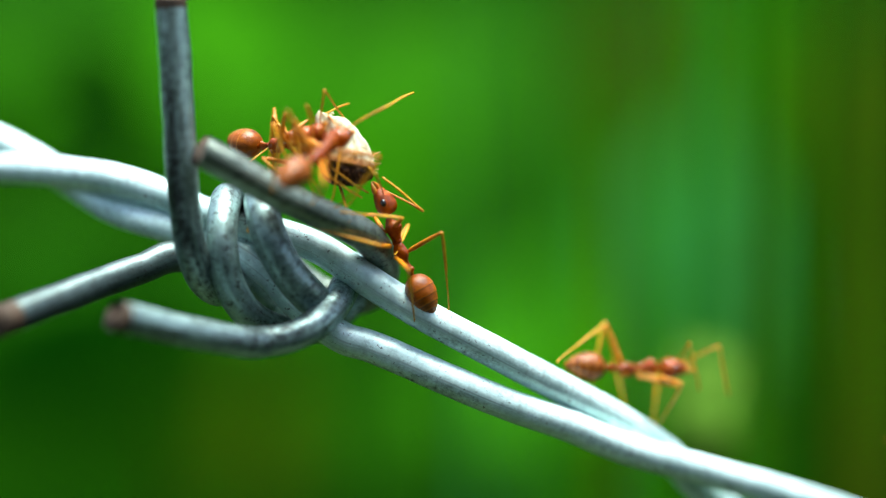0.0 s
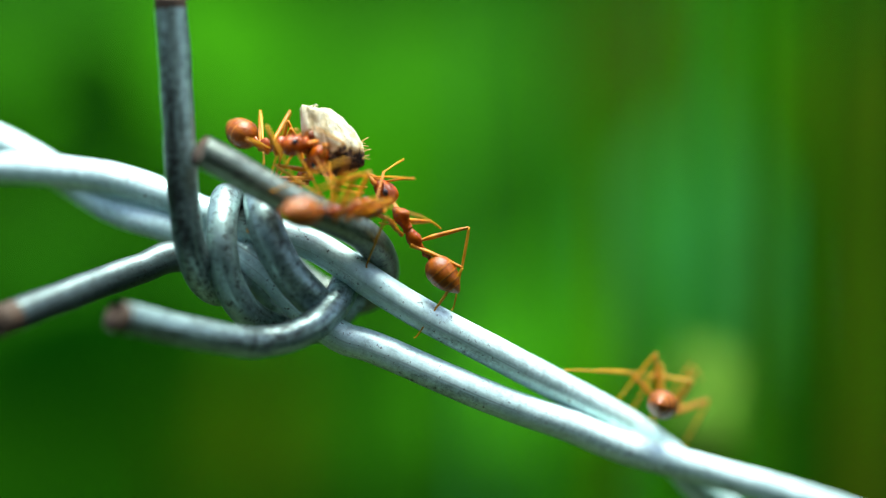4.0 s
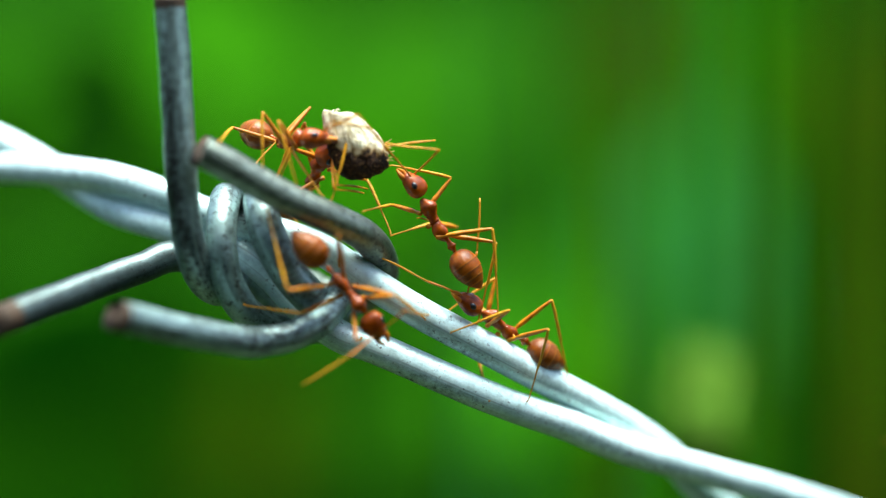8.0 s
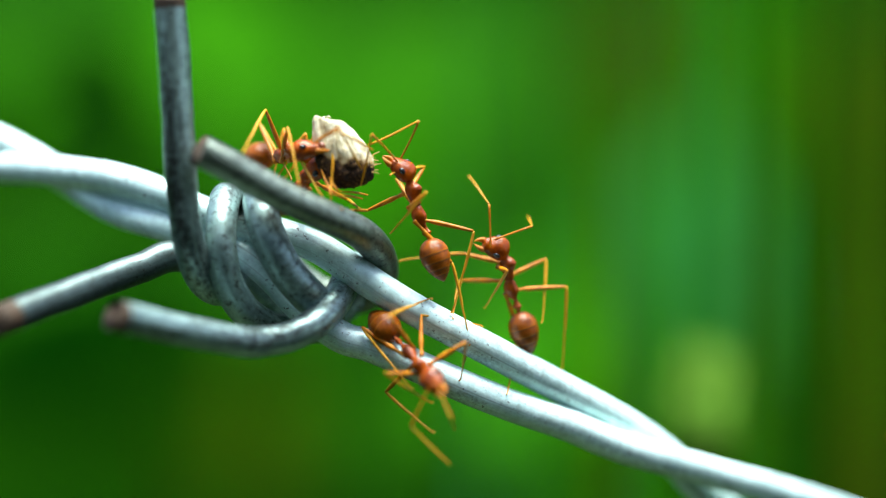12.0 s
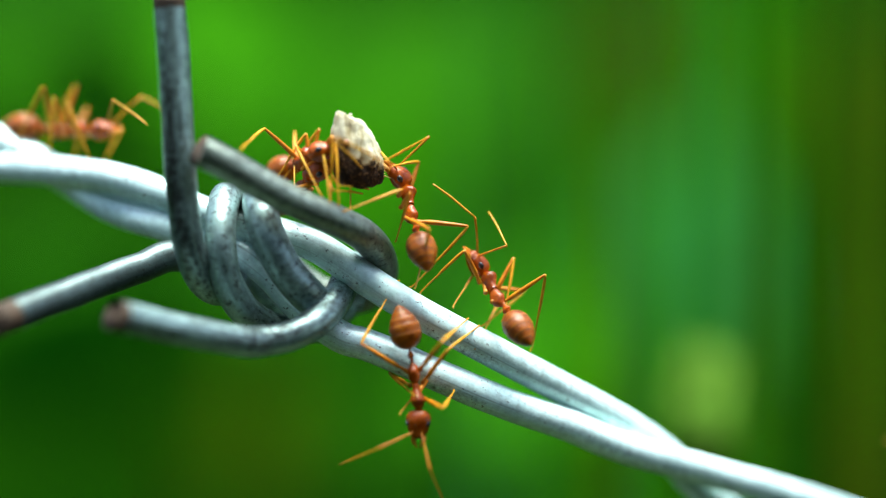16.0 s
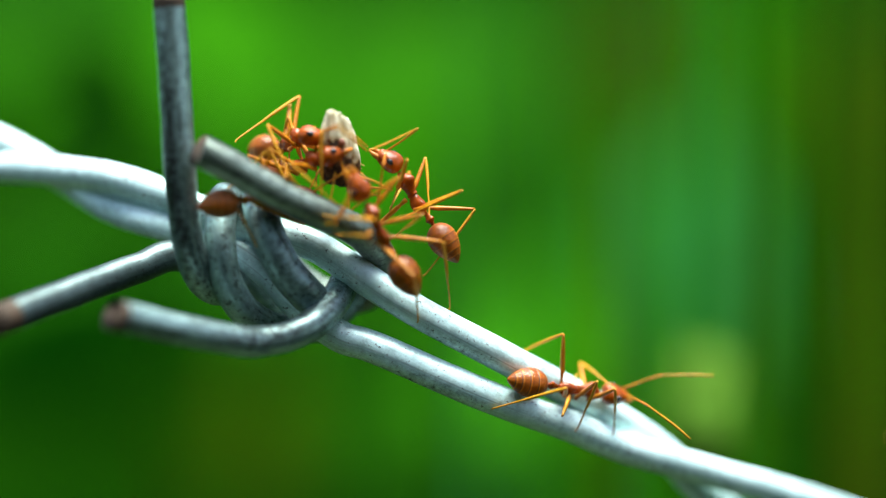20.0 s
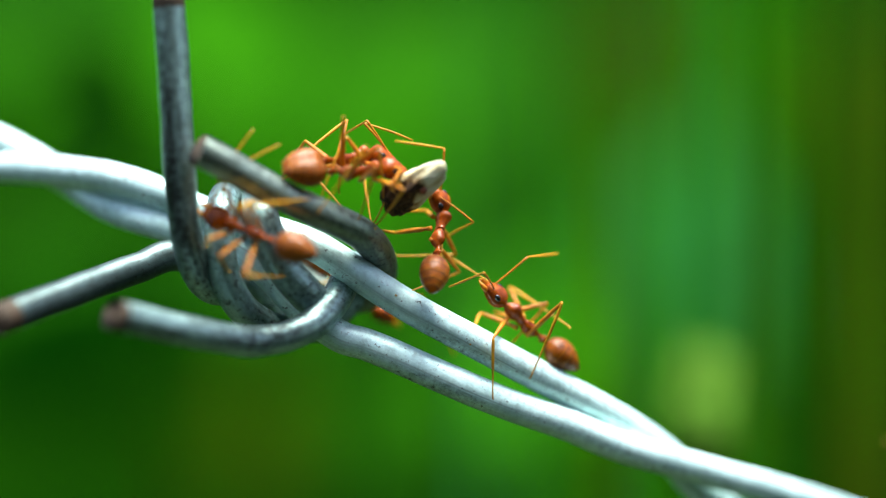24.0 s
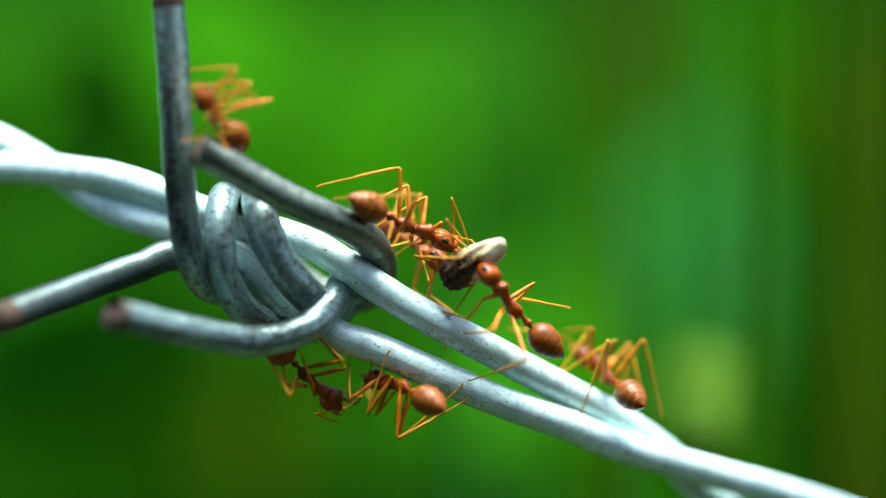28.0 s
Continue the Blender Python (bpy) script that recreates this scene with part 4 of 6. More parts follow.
def motions():
    """All that moves: the husk, then ant after ant."""
    walk(HUSK_THING, [(t, husk_at(*at)) for t, *at in HUSK_ROWS])
    rows = [
        (0, -3.72, 3, -3.18, 0.39, -1.14, -2.93, -1, -1, 150),
        (1, -4.18, 3.18, -3.58, 0.68, -1.39, -2.75, -1, -1, 150),
        (2, -3.93, 3.43, -3.65, 1.14, -1.79, -2.75, -1, -1, 145),
        (3, -3.4, 3.4, -2.4, 1.14, 0.04, -1.79, -1, -1, 150),
        (3.5, -3.72, 3.54, -2.32, 0.79, 0.07, -1.57, -1, -1, 155),
        (5.5, -2.79, 4.04, -2.22, 1.86, 0.36, -1.57, -1, -1, 155),
        (6, -2.22, 3.86, -1.5, 1.47, 0.75, -1.82, -1, -1, 155),
        (7, -1.5, 3.68, -0.64, 1.36, 1.29, -2.07, -1, -1, 155),
        (8, -1.79, 4.04, -0.64, 1.75, 1.72, -1.4, -1, -0.88, 155)]
    rows += [
        (9, -1.97, 4.9, -1.11, 2.54, 0.5, -1.11, -1, -1, 155),
        (10, -2.47, 5.58, -1.64, 3.15, 0.21, -0.32, -1, -1, 155),
        (11, -2.83, 5.65, -2, 3.08, -0.21, -0.21, -1, -1, 155),
        (12, -2.4, 5.08, -1.64, 2.9, -0.39, -0.61, -1, -1, 155),
        (12.5, -3.4, 5.79, -2.32, 3.72, -0.75, 0.39, -1, -1, 150),
        (14.5, -3.44, 5.87, -2.73, 4.09, -1.35, 1.67, 1.18, -2.18, 140),
        (15, -3.16, 5.24, -2.37, 3.66, -1.81, 1.53, 1.75, -2.25, 140),
        (16, -2.46, 4.6, -2.08, 2.8, -1.24, 0.04, 1.13, -2.13, 140),
        (17, -3.03, 5.3, -2.26, 3.47, -1, 0.36, 0.3, -1.8, 145)]
    rows += [
        (18, -3.02, 3.85, -1.9, 1.72, -0.21, -0.85, -0.17, -1.83, 150),
        (19, -4.1, 5.83, -2.98, 3.34, -1.11, 0.46, 0, -1, 150),
        (20, -3.25, 5.61, -1.82, 3.5, 0.32, 0.21, -1, -1, 155),
        (21, -1.54, 4.65, -0.18, 2.61, 0.5, -1.39, -1, -1, 155),
        (21.5, -1.72, 4.04, -0.32, 1.93, 0.18, -1.97, -1, -1, 155),
        (23.5, -0.11, 3.48, -0.07, 1.43, 0, -1.35, 1.03, -2.03, 140),
        (24, 0.18, 3.13, 0, 1.08, -0.39, -1.35, 1.75, -1.75, 135),
        (24.5, 1.25, 0.51, 0.72, -0.69, 0.46, -3.08, 1.5, 2, 130),
        (25, 1.92, -0.7, 1.09, -1.82, 0.04, -3.2, 0.6, 4.2, 120)]
    rows += [
        (26, 2.74, 0.04, 1.39, -1.24, -0.69, -2.86, 3.6, 1.6, 120),
        (27, 2.82, 0.85, 1.39, -0.51, 0.04, -2.13, 4.75, 0.75, 120),
        (28, -0.14, -0.8, -1.5, 0.2, -3.1, 1.2, 1.2, 5.4, 130)]
    crawl(build_ant("orange-red weaver ant hauling the husk from the twisted wire"), rows,
          {('front', -1): [(0, 0.4, -6.45, -4.07, 2.31, -1.93, 1.82), (0.5, 1.4, -5.77, -3.37, 2.32, -1.93, 2), (1.5, 2.4, -5.08, -2.69, 2.44, -1.92, 1.71), (2.5, 4.4, -3.7, -1, 1.64, -0.77, 1.64), (4.5, 6.4, -3.33, -1, 5.31), (8.5, 9.4, -3.29, -2, 4.98, -0.63, 4.37), (9.5, 10.4, -3.28, -2, 5.69, -0.8, 4.83), (10.5, 11.4, -4.34, -2, 5.87, -1.15, 5.19), (11.5, 13.4, -3.27, -2, 4.69, -0.97, 4.9), (13.5, 15.4, -4.32, -2, 5.68, -1.67, 5.92), (15.5, 16.4, -3.25, -2, 5.14, -1.13, 4.65), (16.5, 17.4, -4.49, -2, 5.32, -1.77, 5.54), (17.5, 18.4, -3.95, -2, 4.25, -1.65, 4.28)] +
            [(18.5, 19.4, -4.3, -2, 4.6, -1.65, 4.65), (19.5, 20.4, -3.25, -1, 2.48, -1.75, 5.45), (20.5, 22.4, -2.71, -1, 1.94, -1.45, 3.37)],
           ('front', 1): [(0, 0.4, -4.92, -2.77, 2.09, -4.08, 1.82), (0.5, 1.4, -5.08, -2.92, 2.15, -4.61, 1.64), (1.5, 2.4, -5.08, -2.85, 2.15, -4.24, 1.82), (2.5, 4.4, -6.38, -3.62, 2.66, -4.77, 2.6), (4.5, 6.4, -5.06, -2.85, 2.21, -3.33, 2.59), (6.5, 7.4, -5.05, -2.77, 2.31, -3.32, 2.45), (7.5, 8.4, -5.05, -2.77, 2.31, -3.32, 2.8), (8.5, 9.4, -5.21, -2.85, 2.41, -3.31, 3.05), (9.5, 10.4, -6.16, -3.9, 2.22, -3.66, 3.23), (10.5, 11.4, -6.22, -3.91, 2.29, -4.01, 3.22), (11.5, 13.4, -6.32, -3.89, 2.42, -4.72, 2.43), (13.5, 15.4, -5.7, -3.27, 2.46, -4.37, 3.05)] +
            [(15.5, 16.4, -6.13, -3.83, 2.27, -4.36, 2.86), (16.5, 17.4, -5.86, -3.4, 2.38, -4.34, 3.03), (17.5, 18.4, -6.3, -3.65, 2.59, -4.69, 2.49), (18.5, 19.4, -6.3, -3.44, 2.97, -4.7, 3.57), (19.5, 20.4, -3.25, -1, 2.3, -2.89, 3.2), (20.5, 22.4, -4.14, -1, 1.94, -2.53, 2.48), (22.5, 24.4, -3.25, 0, 2.31, -1.45, 2.49)],
           ('hind', -1): [(0, 0.4, 0.39, -0.43, -3.91, 0.21, 0.57), (0.5, 1.4, 0.47, -0.26, -3.92, 0.47, 0.75), (1.5, 2.4, 0.51, -0.26, -3.92, 0.05, 0.82), (2.5, 4.4, 0.66, -0.25, -3.92, 1.73, 1.03), (4.5, 6.4, 1.26, -0.19, -4.29, 2.82, 0.38), (6.5, 7.4, 1.33, -0.15, -4.15, 3.65, 0.19), (7.5, 8.4, 2.24, 0.02, -4.85, 4.09, 0.01), (8.5, 9.4, 3.69, 0.36, -5.76, 2.84, 0.01), (9.5, 10.4, 3.34, 0.35, -5.47, 1.7, -0.53), (10.5, 11.4, 1.54, -0.1, -4.31, 1.35, 0), (11.5, 13.4, 0.64, -0.6, -4.12, 1.89, 0.11), (13.5, 15.4, 0.59, -0.22, -3.6, 0.66, -0.01)] +
            [(16.5, 17.4, 0.49, -0.77, -4.13, 1.39, -0.01), (17.5, 18.4, 0.68, -0.25, -3.79, 1.39, -0.55), (18.5, 19.4, -1.65, -0.3, -2.71, 1.22, 1.95), (19.5, 20.4, -1.1, -1, -1.81, 2.37, 1.48), (20.5, 22.4, -1.82, -0.6, -2.71, 3.12, 0.69), (22.5, 24.4, 3.16, 0, -2.19, 1.36, -1.18)],
           ('hind', 1): [(0, 0.4, -1.76, -0.6, -4.98, -2.11, -1.39), (0.5, 1.4, -2.64, -1, -5.15, -2.82, -3.36), (1.5, 2.4, -2.9, -0.1, -5.72, -2.99, -3.55), (2.5, 4.4, -1.74, -1, -5.69, -0.3, -3.01), (4.5, 6.4, -0.64, -1.23, -4.8, 1.61, 1.02), (6.5, 7.4, -0.64, -1.25, -4.73, 2.4, 0.3), (7.5, 8.4, 3.55, -0.94, -4.1, 3.19, 0.37), (8.5, 9.4, 2.25, 0.02, -4.67, 2.59, -0.17), (9.5, 10.4, 1.71, -0.04, -4.31, 1.52, -0.53), (10.5, 11.4, 0.64, -0.25, -3.95, 1.17, 0.18), (11.5, 13.4, 1.82, -0.73, -6.16, 1.79, 0), (13.5, 15.4, -3.27, -1.13, 0.53), (15.5, 16.4, -1.67, -0.3, -2.6, -0.77, -0.01)] +
            [(16.5, 17.4, -2.92, -0.13, 0.53), (17.5, 18.4, -1.66, -0.3, -2.71, 0.32, -0.55), (18.5, 19.4, 1.41, 1, 2.15), (19.5, 20.4, -2.53, -1, 1.95), (20.5, 22.4, -2.5, 1.5, -1.4, 0.33, -0.02), (22.5, 24.4, -2.86, -1.32, -3.07, 1.32, -1.36)],
           ('middle', -1): [(0, 0.4, -3.01, -0.64, 0.22, -0.79, 0.82), (0.5, 1.4, -3.01, -0.47, 0.21, -0.85, 1.28), (1.5, 2.4, -2.81, -1, 1.03, -0.85, 1.46), (2.5, 4.4, -1.38, -1, 0.03, -0.05, 0.46), (4.5, 6.4, -3.26, -0.97, 0.91, 0.25, 1.63), (6.5, 7.4, -2.98, -0.3, -1.78, 0.25, 0.3), (7.5, 8.4, -1.17, -0.94, 1.8, 0.26, 2.16), (8.5, 9.4, -0.99, -1, 1.98, 0.27, 2.51), (9.5, 10.4, -1.34, -1, 2.51, -0.09, 3.23), (10.5, 11.4, -1.51, -1, 2.87, -0.26, 3.51), (11.5, 13.4, -1.15, -1, 1.97, 0.28, 2.68), (13.5, 15.4, -1.85, -0.25, 3.23, -0.42, 4.12)] +
            [(15.5, 16.4, -1.67, -0.5, 1.43, -0.23, 1.96), (16.5, 17.4, -1.84, -0.75, 1.6, -0.58, 2.14), (17.5, 18.4, -1.65, -1, 0.88, -0.22, 1.24), (18.5, 19.4, -2.01, -0.5, 2.13, -1.65, 3.21), (19.5, 20.4, -0.74, -1, 1.77, 1.12, 3.09), (20.5, 22.4, -2.17, -1, 1.48, 0.69, 1.41), (22.5, 24.4, -0.01, 0, -0.03, 1.97, 1.33)],
           ('middle', 1): [(0, 0.4, -8.04, -3.91, 1.33, -5.15, 0.57), (0.5, 1.4, -6.3, -3.43, 0.74, -4.79, 0.57), (1.5, 2.4, -6.75, -0.97, 0.14, -5.14, 0.14), (2.5, 4.4, -4.88, -1.12, -1.19, -4.42, 0.92), (4.5, 6.4, -5.05, -3.1, 1.78, -2.97, 1.88), (6.5, 7.4, -3.32, -1.13, 0.91, -2.25, 1.27), (7.5, 8.4, -3.31, -1.13, 0.8, -2.24, 1.26), (8.5, 9.4, -3.21, -0.8, 0.8, -2.24, 1.26), (9.5, 10.4, -3.2, -0.8, 0.9, -2.41, 1.44), (10.5, 11.4, -3.2, -0.64, 0.9, -2.4, 1.61), (11.5, 13.4, -3.29, -1.13, 0.89, -2.4, 1.43), (13.5, 15.4, -3.04, -0.3, 0.71, -2.57, 1.43)] +
            [(15.5, 16.4, -2.93, -0.3, 0.35, -2.38, 1.07), (16.5, 17.4, -2.86, 0.19, 0.42, -2.48, 0.99), (17.5, 18.4, -2.72, -1, 0.34, -2.19, 0.52), (18.5, 19.4, -4.99, -2.69, 2.28, -3.62, 2.85), (19.5, 20.4, -6.89, -3.5, 0.86, -4.68, 1.41), (20.5, 22.4, -2.53, -1, 1.05, -1.45, 1.58), (22.5, 24.4, -4.19, -2.35, 1.21, -2.53, 0.97)]},
          {1: [(0, 0.15, 0.35, 0.95, 0.73, 0.1, -0.69), (16.5, 0.15, 0.35, 0.95, 0.73, 0.1, -0.69), (18, -0.4, 0.4, 0.85, 0.68, 0.1, -0.74), (21.5, -0.4, 0.4, 0.85, 0.68, 0.1, -0.74), (23.3, 0.95, 0.25, 0.1, 0.2, 0.1, -0.95), (24.6, 0.95, 0.25, 0.1, 0.2, 0.1, -0.95), (26, 0.3, 0.5, 0.6, 0.8, 0.1, -0.5)], -1: [(0, 0.15, -0.35, 0.95, 0.73, -0.1, -0.69), (16.5, 0.15, -0.35, 0.95, 0.73, -0.1, -0.69), (18, -0.4, -0.4, 0.85, 0.68, -0.1, -0.74), (21.5, -0.4, -0.4, 0.85, 0.68, -0.1, -0.74), (23.3, 0.95, -0.25, 0.1, 0.2, -0.1, -0.95), (24.6, 0.95, -0.25, 0.1, 0.2, -0.1, -0.95), (26, 0.3, -0.5, 0.6, 0.8, -0.1, -0.5)]}, 1, (0, 25.2), [],
          aim={-1: [(0, -1.22, 2.36, -4.01, 4.68), (1, -1.5, 3.14, -4.61, 5.15), (2, -1.56, 2.78, -4.6, 4.5), (3, -2.27, 4.03, -4.77, 4.43), (6, 0.25, 4.92, -3.33, 5.35), (7, 0.79, 5.56, -2.68, 7.06), (8, -0.2, 6.2, -3.67, 6.63), (9, -0.09, 6.98, -3.85, 6.8), (10, -0.26, 6.34, -4.02, 6.98), (11, -2.3, 8.52, -5.8, 7.8), (12, -1.43, 8.05, -4.72, 6.44), (15, -1.33, 7.56, -5.15, 6.61), (16, -0.71, 7.24, -3.68, 5.61), (17, -1.42, 7.74, -4.91, 6.55), (18, -0.04, 5.09, -4.17, 5.38), (19, -2.19, 6.75, -5.07, 6.39), (20, -1.46, 7.49, -5.04, 5.88), (21, 0.87, 5.16, -2.71, 5.88)] +
                 [(24, 0.25, 6.52, -2.92, 6.88), (25, 2.24, 2.67, 0.18, 1.59), (26, 3.13, 2.61, 0.74, 1.99), (27, 3.34, 3.85, 3.41, 1.07)],
               1: [(0, -4.26, 4.68, -5.15, 5.4), (1, -4.61, 5.22, -5.86, 3.97), (2, -1.03, 4.39, -4.42, 5.93), (3, -4.6, 4.32, -6.56, 3.78), (6, -3.33, 5.2, -4.4, 6.81), (7, -3.32, 5.38, -4.04, 3.59), (8, -3.67, 6.38, -0.45, 6.81), (9, -3.85, 6.38, -4.74, 5.02), (10, -4.56, 7.7, -0.62, 9.02), (11, -4.55, 7.51, -5.09, 3.94), (12, -4.37, 7.15, -5.08, 3.94), (15, -2.97, 7.56, -6.24, 7.81), (16, -3.32, 5.43, -4.4, 6.51), (17, -4.37, 5.4, -5.09, 3.59), (18, -4.35, 5.38, -5.07, 3.58), (21, -2.88, 4.98, -3.24, 2.12), (24, 2.36, 1.42, 0.36, 0.7), (25, 2.89, -0.22, 3.43, -2.92)] +
                 [(27, 5.56, -0.78, 6.49, -1)]})
    rows = [
        (0, -8.45, 7.28, -10.33, 6.12, -12.04, 6.89, -2.9, 0.3, 20),
        (1, -9.22, 6.74, -10.29, 5.98, -12.08, 6.92, -2.9, 0.3, 20),
        (2, -9.22, 6.74, -10.29, 6.05, -12.01, 7.35, -2.9, 0.3, 20),
        (3, -9.61, 6.54, -10.89, 6.12, -12.26, 7.25, -2.9, 0.3, 20),
        (5.5, -9.22, 6.65, -10.86, 6.05, -12.11, 7.25, -2.9, 0.3, 20),
        (6, -8.76, 6.99, -10.29, 6.3, -12.08, 7.43, -2.9, 0.3, 20),
        (7, -8.09, 7.1, -9.51, 6.37, -11.43, 7.18, -2.9, 0.3, 20),
        (8, -8.38, 7.03, -9.69, 6.44, -11.22, 7.28, -2.9, 0.3, 20),
        (9, -8.65, 7.14, -9.83, 6.44, -11.43, 7.35, -2.9, 0.3, 20)]
    rows += [
        (10, -8.9, 7.21, -9.97, 6.44, -11.43, 7.25, -2.9, 0.3, 20),
        (11, -9.26, 6.99, -10.15, 6.33, -11.46, 6.96, -2.9, 0.3, 20),
        (12, -8.78, 6.27, -10.05, 5.79, -11.6, 6.02, -2.6, 2.2, 25),
        (12.5, -9, 6.2, -10.01, 5.73, -11.25, 5.95, -2.5, 2.4, 25),
        (14.5, -9, 6.13, -9.89, 5.62, -10.97, 5.81, -2.4, 2.6, 30),
        (15, -8.72, 6.06, -9.65, 5.55, -10.79, 5.74, -2.4, 2.6, 30),
        (16, -7.73, 6.2, -8.86, 5.35, -10.24, 5.19, -2.4, 2.6, 30),
        (17, -8.64, 6.38, -9.38, 5.85, -10.29, 6.01, -2.5, 2.8, 35),
        (18, -7.94, 6.52, -9.17, 5.91, -10.67, 5.99, -2.5, 2.4, 30)]
    rows += [
        (19, -8.44, 6.99, -9.3, 6.49, -10.67, 6.65, -2.5, 2.2, 30),
        (20, -8.43, 7.22, -9.43, 6.61, -11.2, 6.5, -2.5, 1.9, 20),
        (21, -6.68, 6.86, -7.92, 6.51, -10.35, 6.35, -2.4, 1.0, 20),
        (21.5, -5.97, 6.22, -7.36, 6.05, -9.65, 6.2, -2.2, 0.2, 20),
        (23.5, -4.08, 6.01, -6.02, 5.6, -8.84, 6.18, -1.04, -3.96, 20),
        (24, -3.91, 5.96, -5.51, 5.69, -8.23, 5.31, -0.4, -3.6, 20),
        (24.5, -1.92, 4.06, -4.41, 4.66, -7.75, 4.9, -1.5, -2, 20),
        (25, -0.96, 2.82, -3.77, 3.92, -7, 4.8, -1.5, -2, 25),
        (26, 0.07, 1.75, -2.56, 3.31, -5.51, 4.41, -1.5, -2, 25)]
    rows += [
        (26.5, 0.29, 2, -2.35, 3.2, -5.19, 4.62, -1.5, -2, 25),
        (27, 0.46, 1.25, -2.06, 2.63, -5.33, 4.16, -1.5, -2, 25),
        (28, 0.24, 0.42, -1.75, 1.2, -4.15, 2.45, -0.37, -3.13, 25)]
    crawl(build_ant("orange-red weaver ant gripping the husk on the cut barb"), rows,
          {('front', -1): [(11.5, 13.4, -6.93, -3.6, 3.34, -7.34, 6.04), (13.5, 15.4, -6.54, -4.06, 2.45, -7.08, 5.93), (15.5, 16.4, -6.38, -3.69, 2.63, -6.53, 6.04), (16.5, 17.4, -6.36, -3.97, 2.37, -6.89, 6.29), (24.5, 25.4, -3.2, -1.75, 2.1, -2.13, 4.24), (25.5, 26.4, -3.04, -0.64, 0.5, -1.42, 1.74), (26.5, 27.4, -2.82, 1.08, -1.49, -1.23, 1.2), (27.5, 28, -0.69, -1.75, -2.18, -1.41, -0.04)],
           ('hind', -1): [(0, 0.4, -11.28, -1.3, 5.92, -11.46, 8.78), (0.5, 1.4, -11.27, -1.3, 5.92, -11.45, 8.78), (1.5, 2.4, -11.2, -1.3, 6.1, -11.37, 8.95), (2.5, 4.4, -11.48, -1.3, 6.09, -11.65, 8.95), (4.5, 6.4, -11.46, -1.3, 5.73, -11.17, 9.23), (6.5, 7.4, -11.17, -1.3, 5.9, -10.74, 9.22), (7.5, 8.4, -11.09, -1.3, 5.9, -10.7, 9.29), (8.5, 9.4, -11.16, -1.3, 5.9, -10.69, 9.36), (9.5, 10.4, -11.22, -1.3, 5.9, -10.72, 9.36), (10.5, 11.4, -11.22, -1.3, 5.54, -11.04, 8.93), (11.5, 13.4, -10.14, -0.2, 5.03, -10.79, 8.34), (13.5, 15.4, -9.66, -4.66, 4.53, -9.78, 7.91)] +
            [(15.5, 16.4, -9.23, 0.1, 4.67, -9.85, 7.91), (16.5, 17.4, -8.96, -4.44, 4.18, -9.7, 8.7), (17.5, 18.4, -9.21, -0.05, 4.48, -9.65, 9.16), (18.5, 19.4, -10.1, -0.15, 5.73, -9.56, 9.4), (19.5, 20.4, -9.91, -0.3, 5.55, -9.73, 9.32), (20.5, 22.4, -8.8, -0.7, 6.96, -8.87, 8.93), (22.5, 24.4, -6.4, -2, 3.52, -6.58, 7.43), (24.5, 25.4, -8.36, -1.75, 4.52, -3.63, 6.83), (25.5, 26.4, -6.95, -3.65, 3.3, -1.24, 5.76), (26.5, 27.4, -6.65, -4.1, 1.36, -0.52, 4.51), (27.5, 28, -6.66, -3.6, 3.05, -1.23, 3.16)],
           ('hind', 1): [(4.5, 6.4, -14.1, -6.4, 6.41, -14.03, 8.05), (6.5, 7.4, -14.08, -6.55, 6.16, -13.95, 7.23), (7.5, 8.4, -13.76, -6.11, 6.41, -14.09, 8.04), (8.5, 9.4, -13.85, -6.21, 6.41, -14.19, 8.04), (9.5, 10.4, -13.91, -6.27, 6.4, -14.36, 7.93), (10.5, 11.4, -13.97, -6.32, 6.4, -14.36, 7.43), (11.5, 13.4, -12.24, -5.43, 5.91, -11.4, 7.37), (13.5, 15.4, -12.9, -5.61, 6.17, -13.02, 6.65), (15.5, 16.4, -12.39, -5.43, 6.07, -11.21, 8.27), (16.5, 17.4, -12.71, -5.69, 5.96, -13.01, 7.12), (17.5, 18.4, -12.38, -5.43, 6.07, -12.99, 7.72), (18.5, 19.4, -13.16, -0.15, 6.63, -12.62, 8.97)] +
            [(19.5, 20.4, -13.14, -0.3, 6.8, -13.14, 8.78), (20.5, 22.4, -12.56, -0.7, 6.35, -12.49, 8.22), (22.5, 24.4, -9.78, -2, 4.94, -8.71, 7.5), (24.5, 25.4, -7.4, -1.75, 5.23, -7.4, 6.48), (25.5, 26.4, -6.65, -1.75, 3.45, -6.04, 6.62), (26.5, 27.4, -7.64, -1.75, 3.7, -3.97, 6.83), (27.5, 28, -7.81, -1.75, 3.87, -2.83, 5.47)],
           ('middle', -1): [(0, 0.4, -10.49, -1.3, 5.57, -10.85, 8.25), (0.5, 1.4, -10.49, -1.3, 5.57, -10.77, 8.17), (1.5, 2.4, -10.48, -1.3, 5.74, -10.84, 8.17), (2.5, 4.4, -10.83, -1.3, 6.09, -11.12, 8.06), (4.5, 6.4, -10.1, -1.3, 5.02, -10.46, 7.87), (11.5, 13.4, -8.82, -4.44, 3.85, -9.6, 7.37), (13.5, 15.4, -8.81, -4.32, 4.19, -8.88, 6.65), (15.5, 16.4, -6.89, -4.01, 2.8, -7.61, 6.83), (16.5, 17.4, -6.71, -4.05, 2.62, -7.07, 7.01), (17.5, 18.4, -6.36, -3.91, 2.44, -6.7, 6.28), (18.5, 19.4, -7.94, -0.15, 3.94, -7.23, 6.09), (19.5, 20.4, -7.93, -0.3, 3.93, -7.21, 6.26)] +
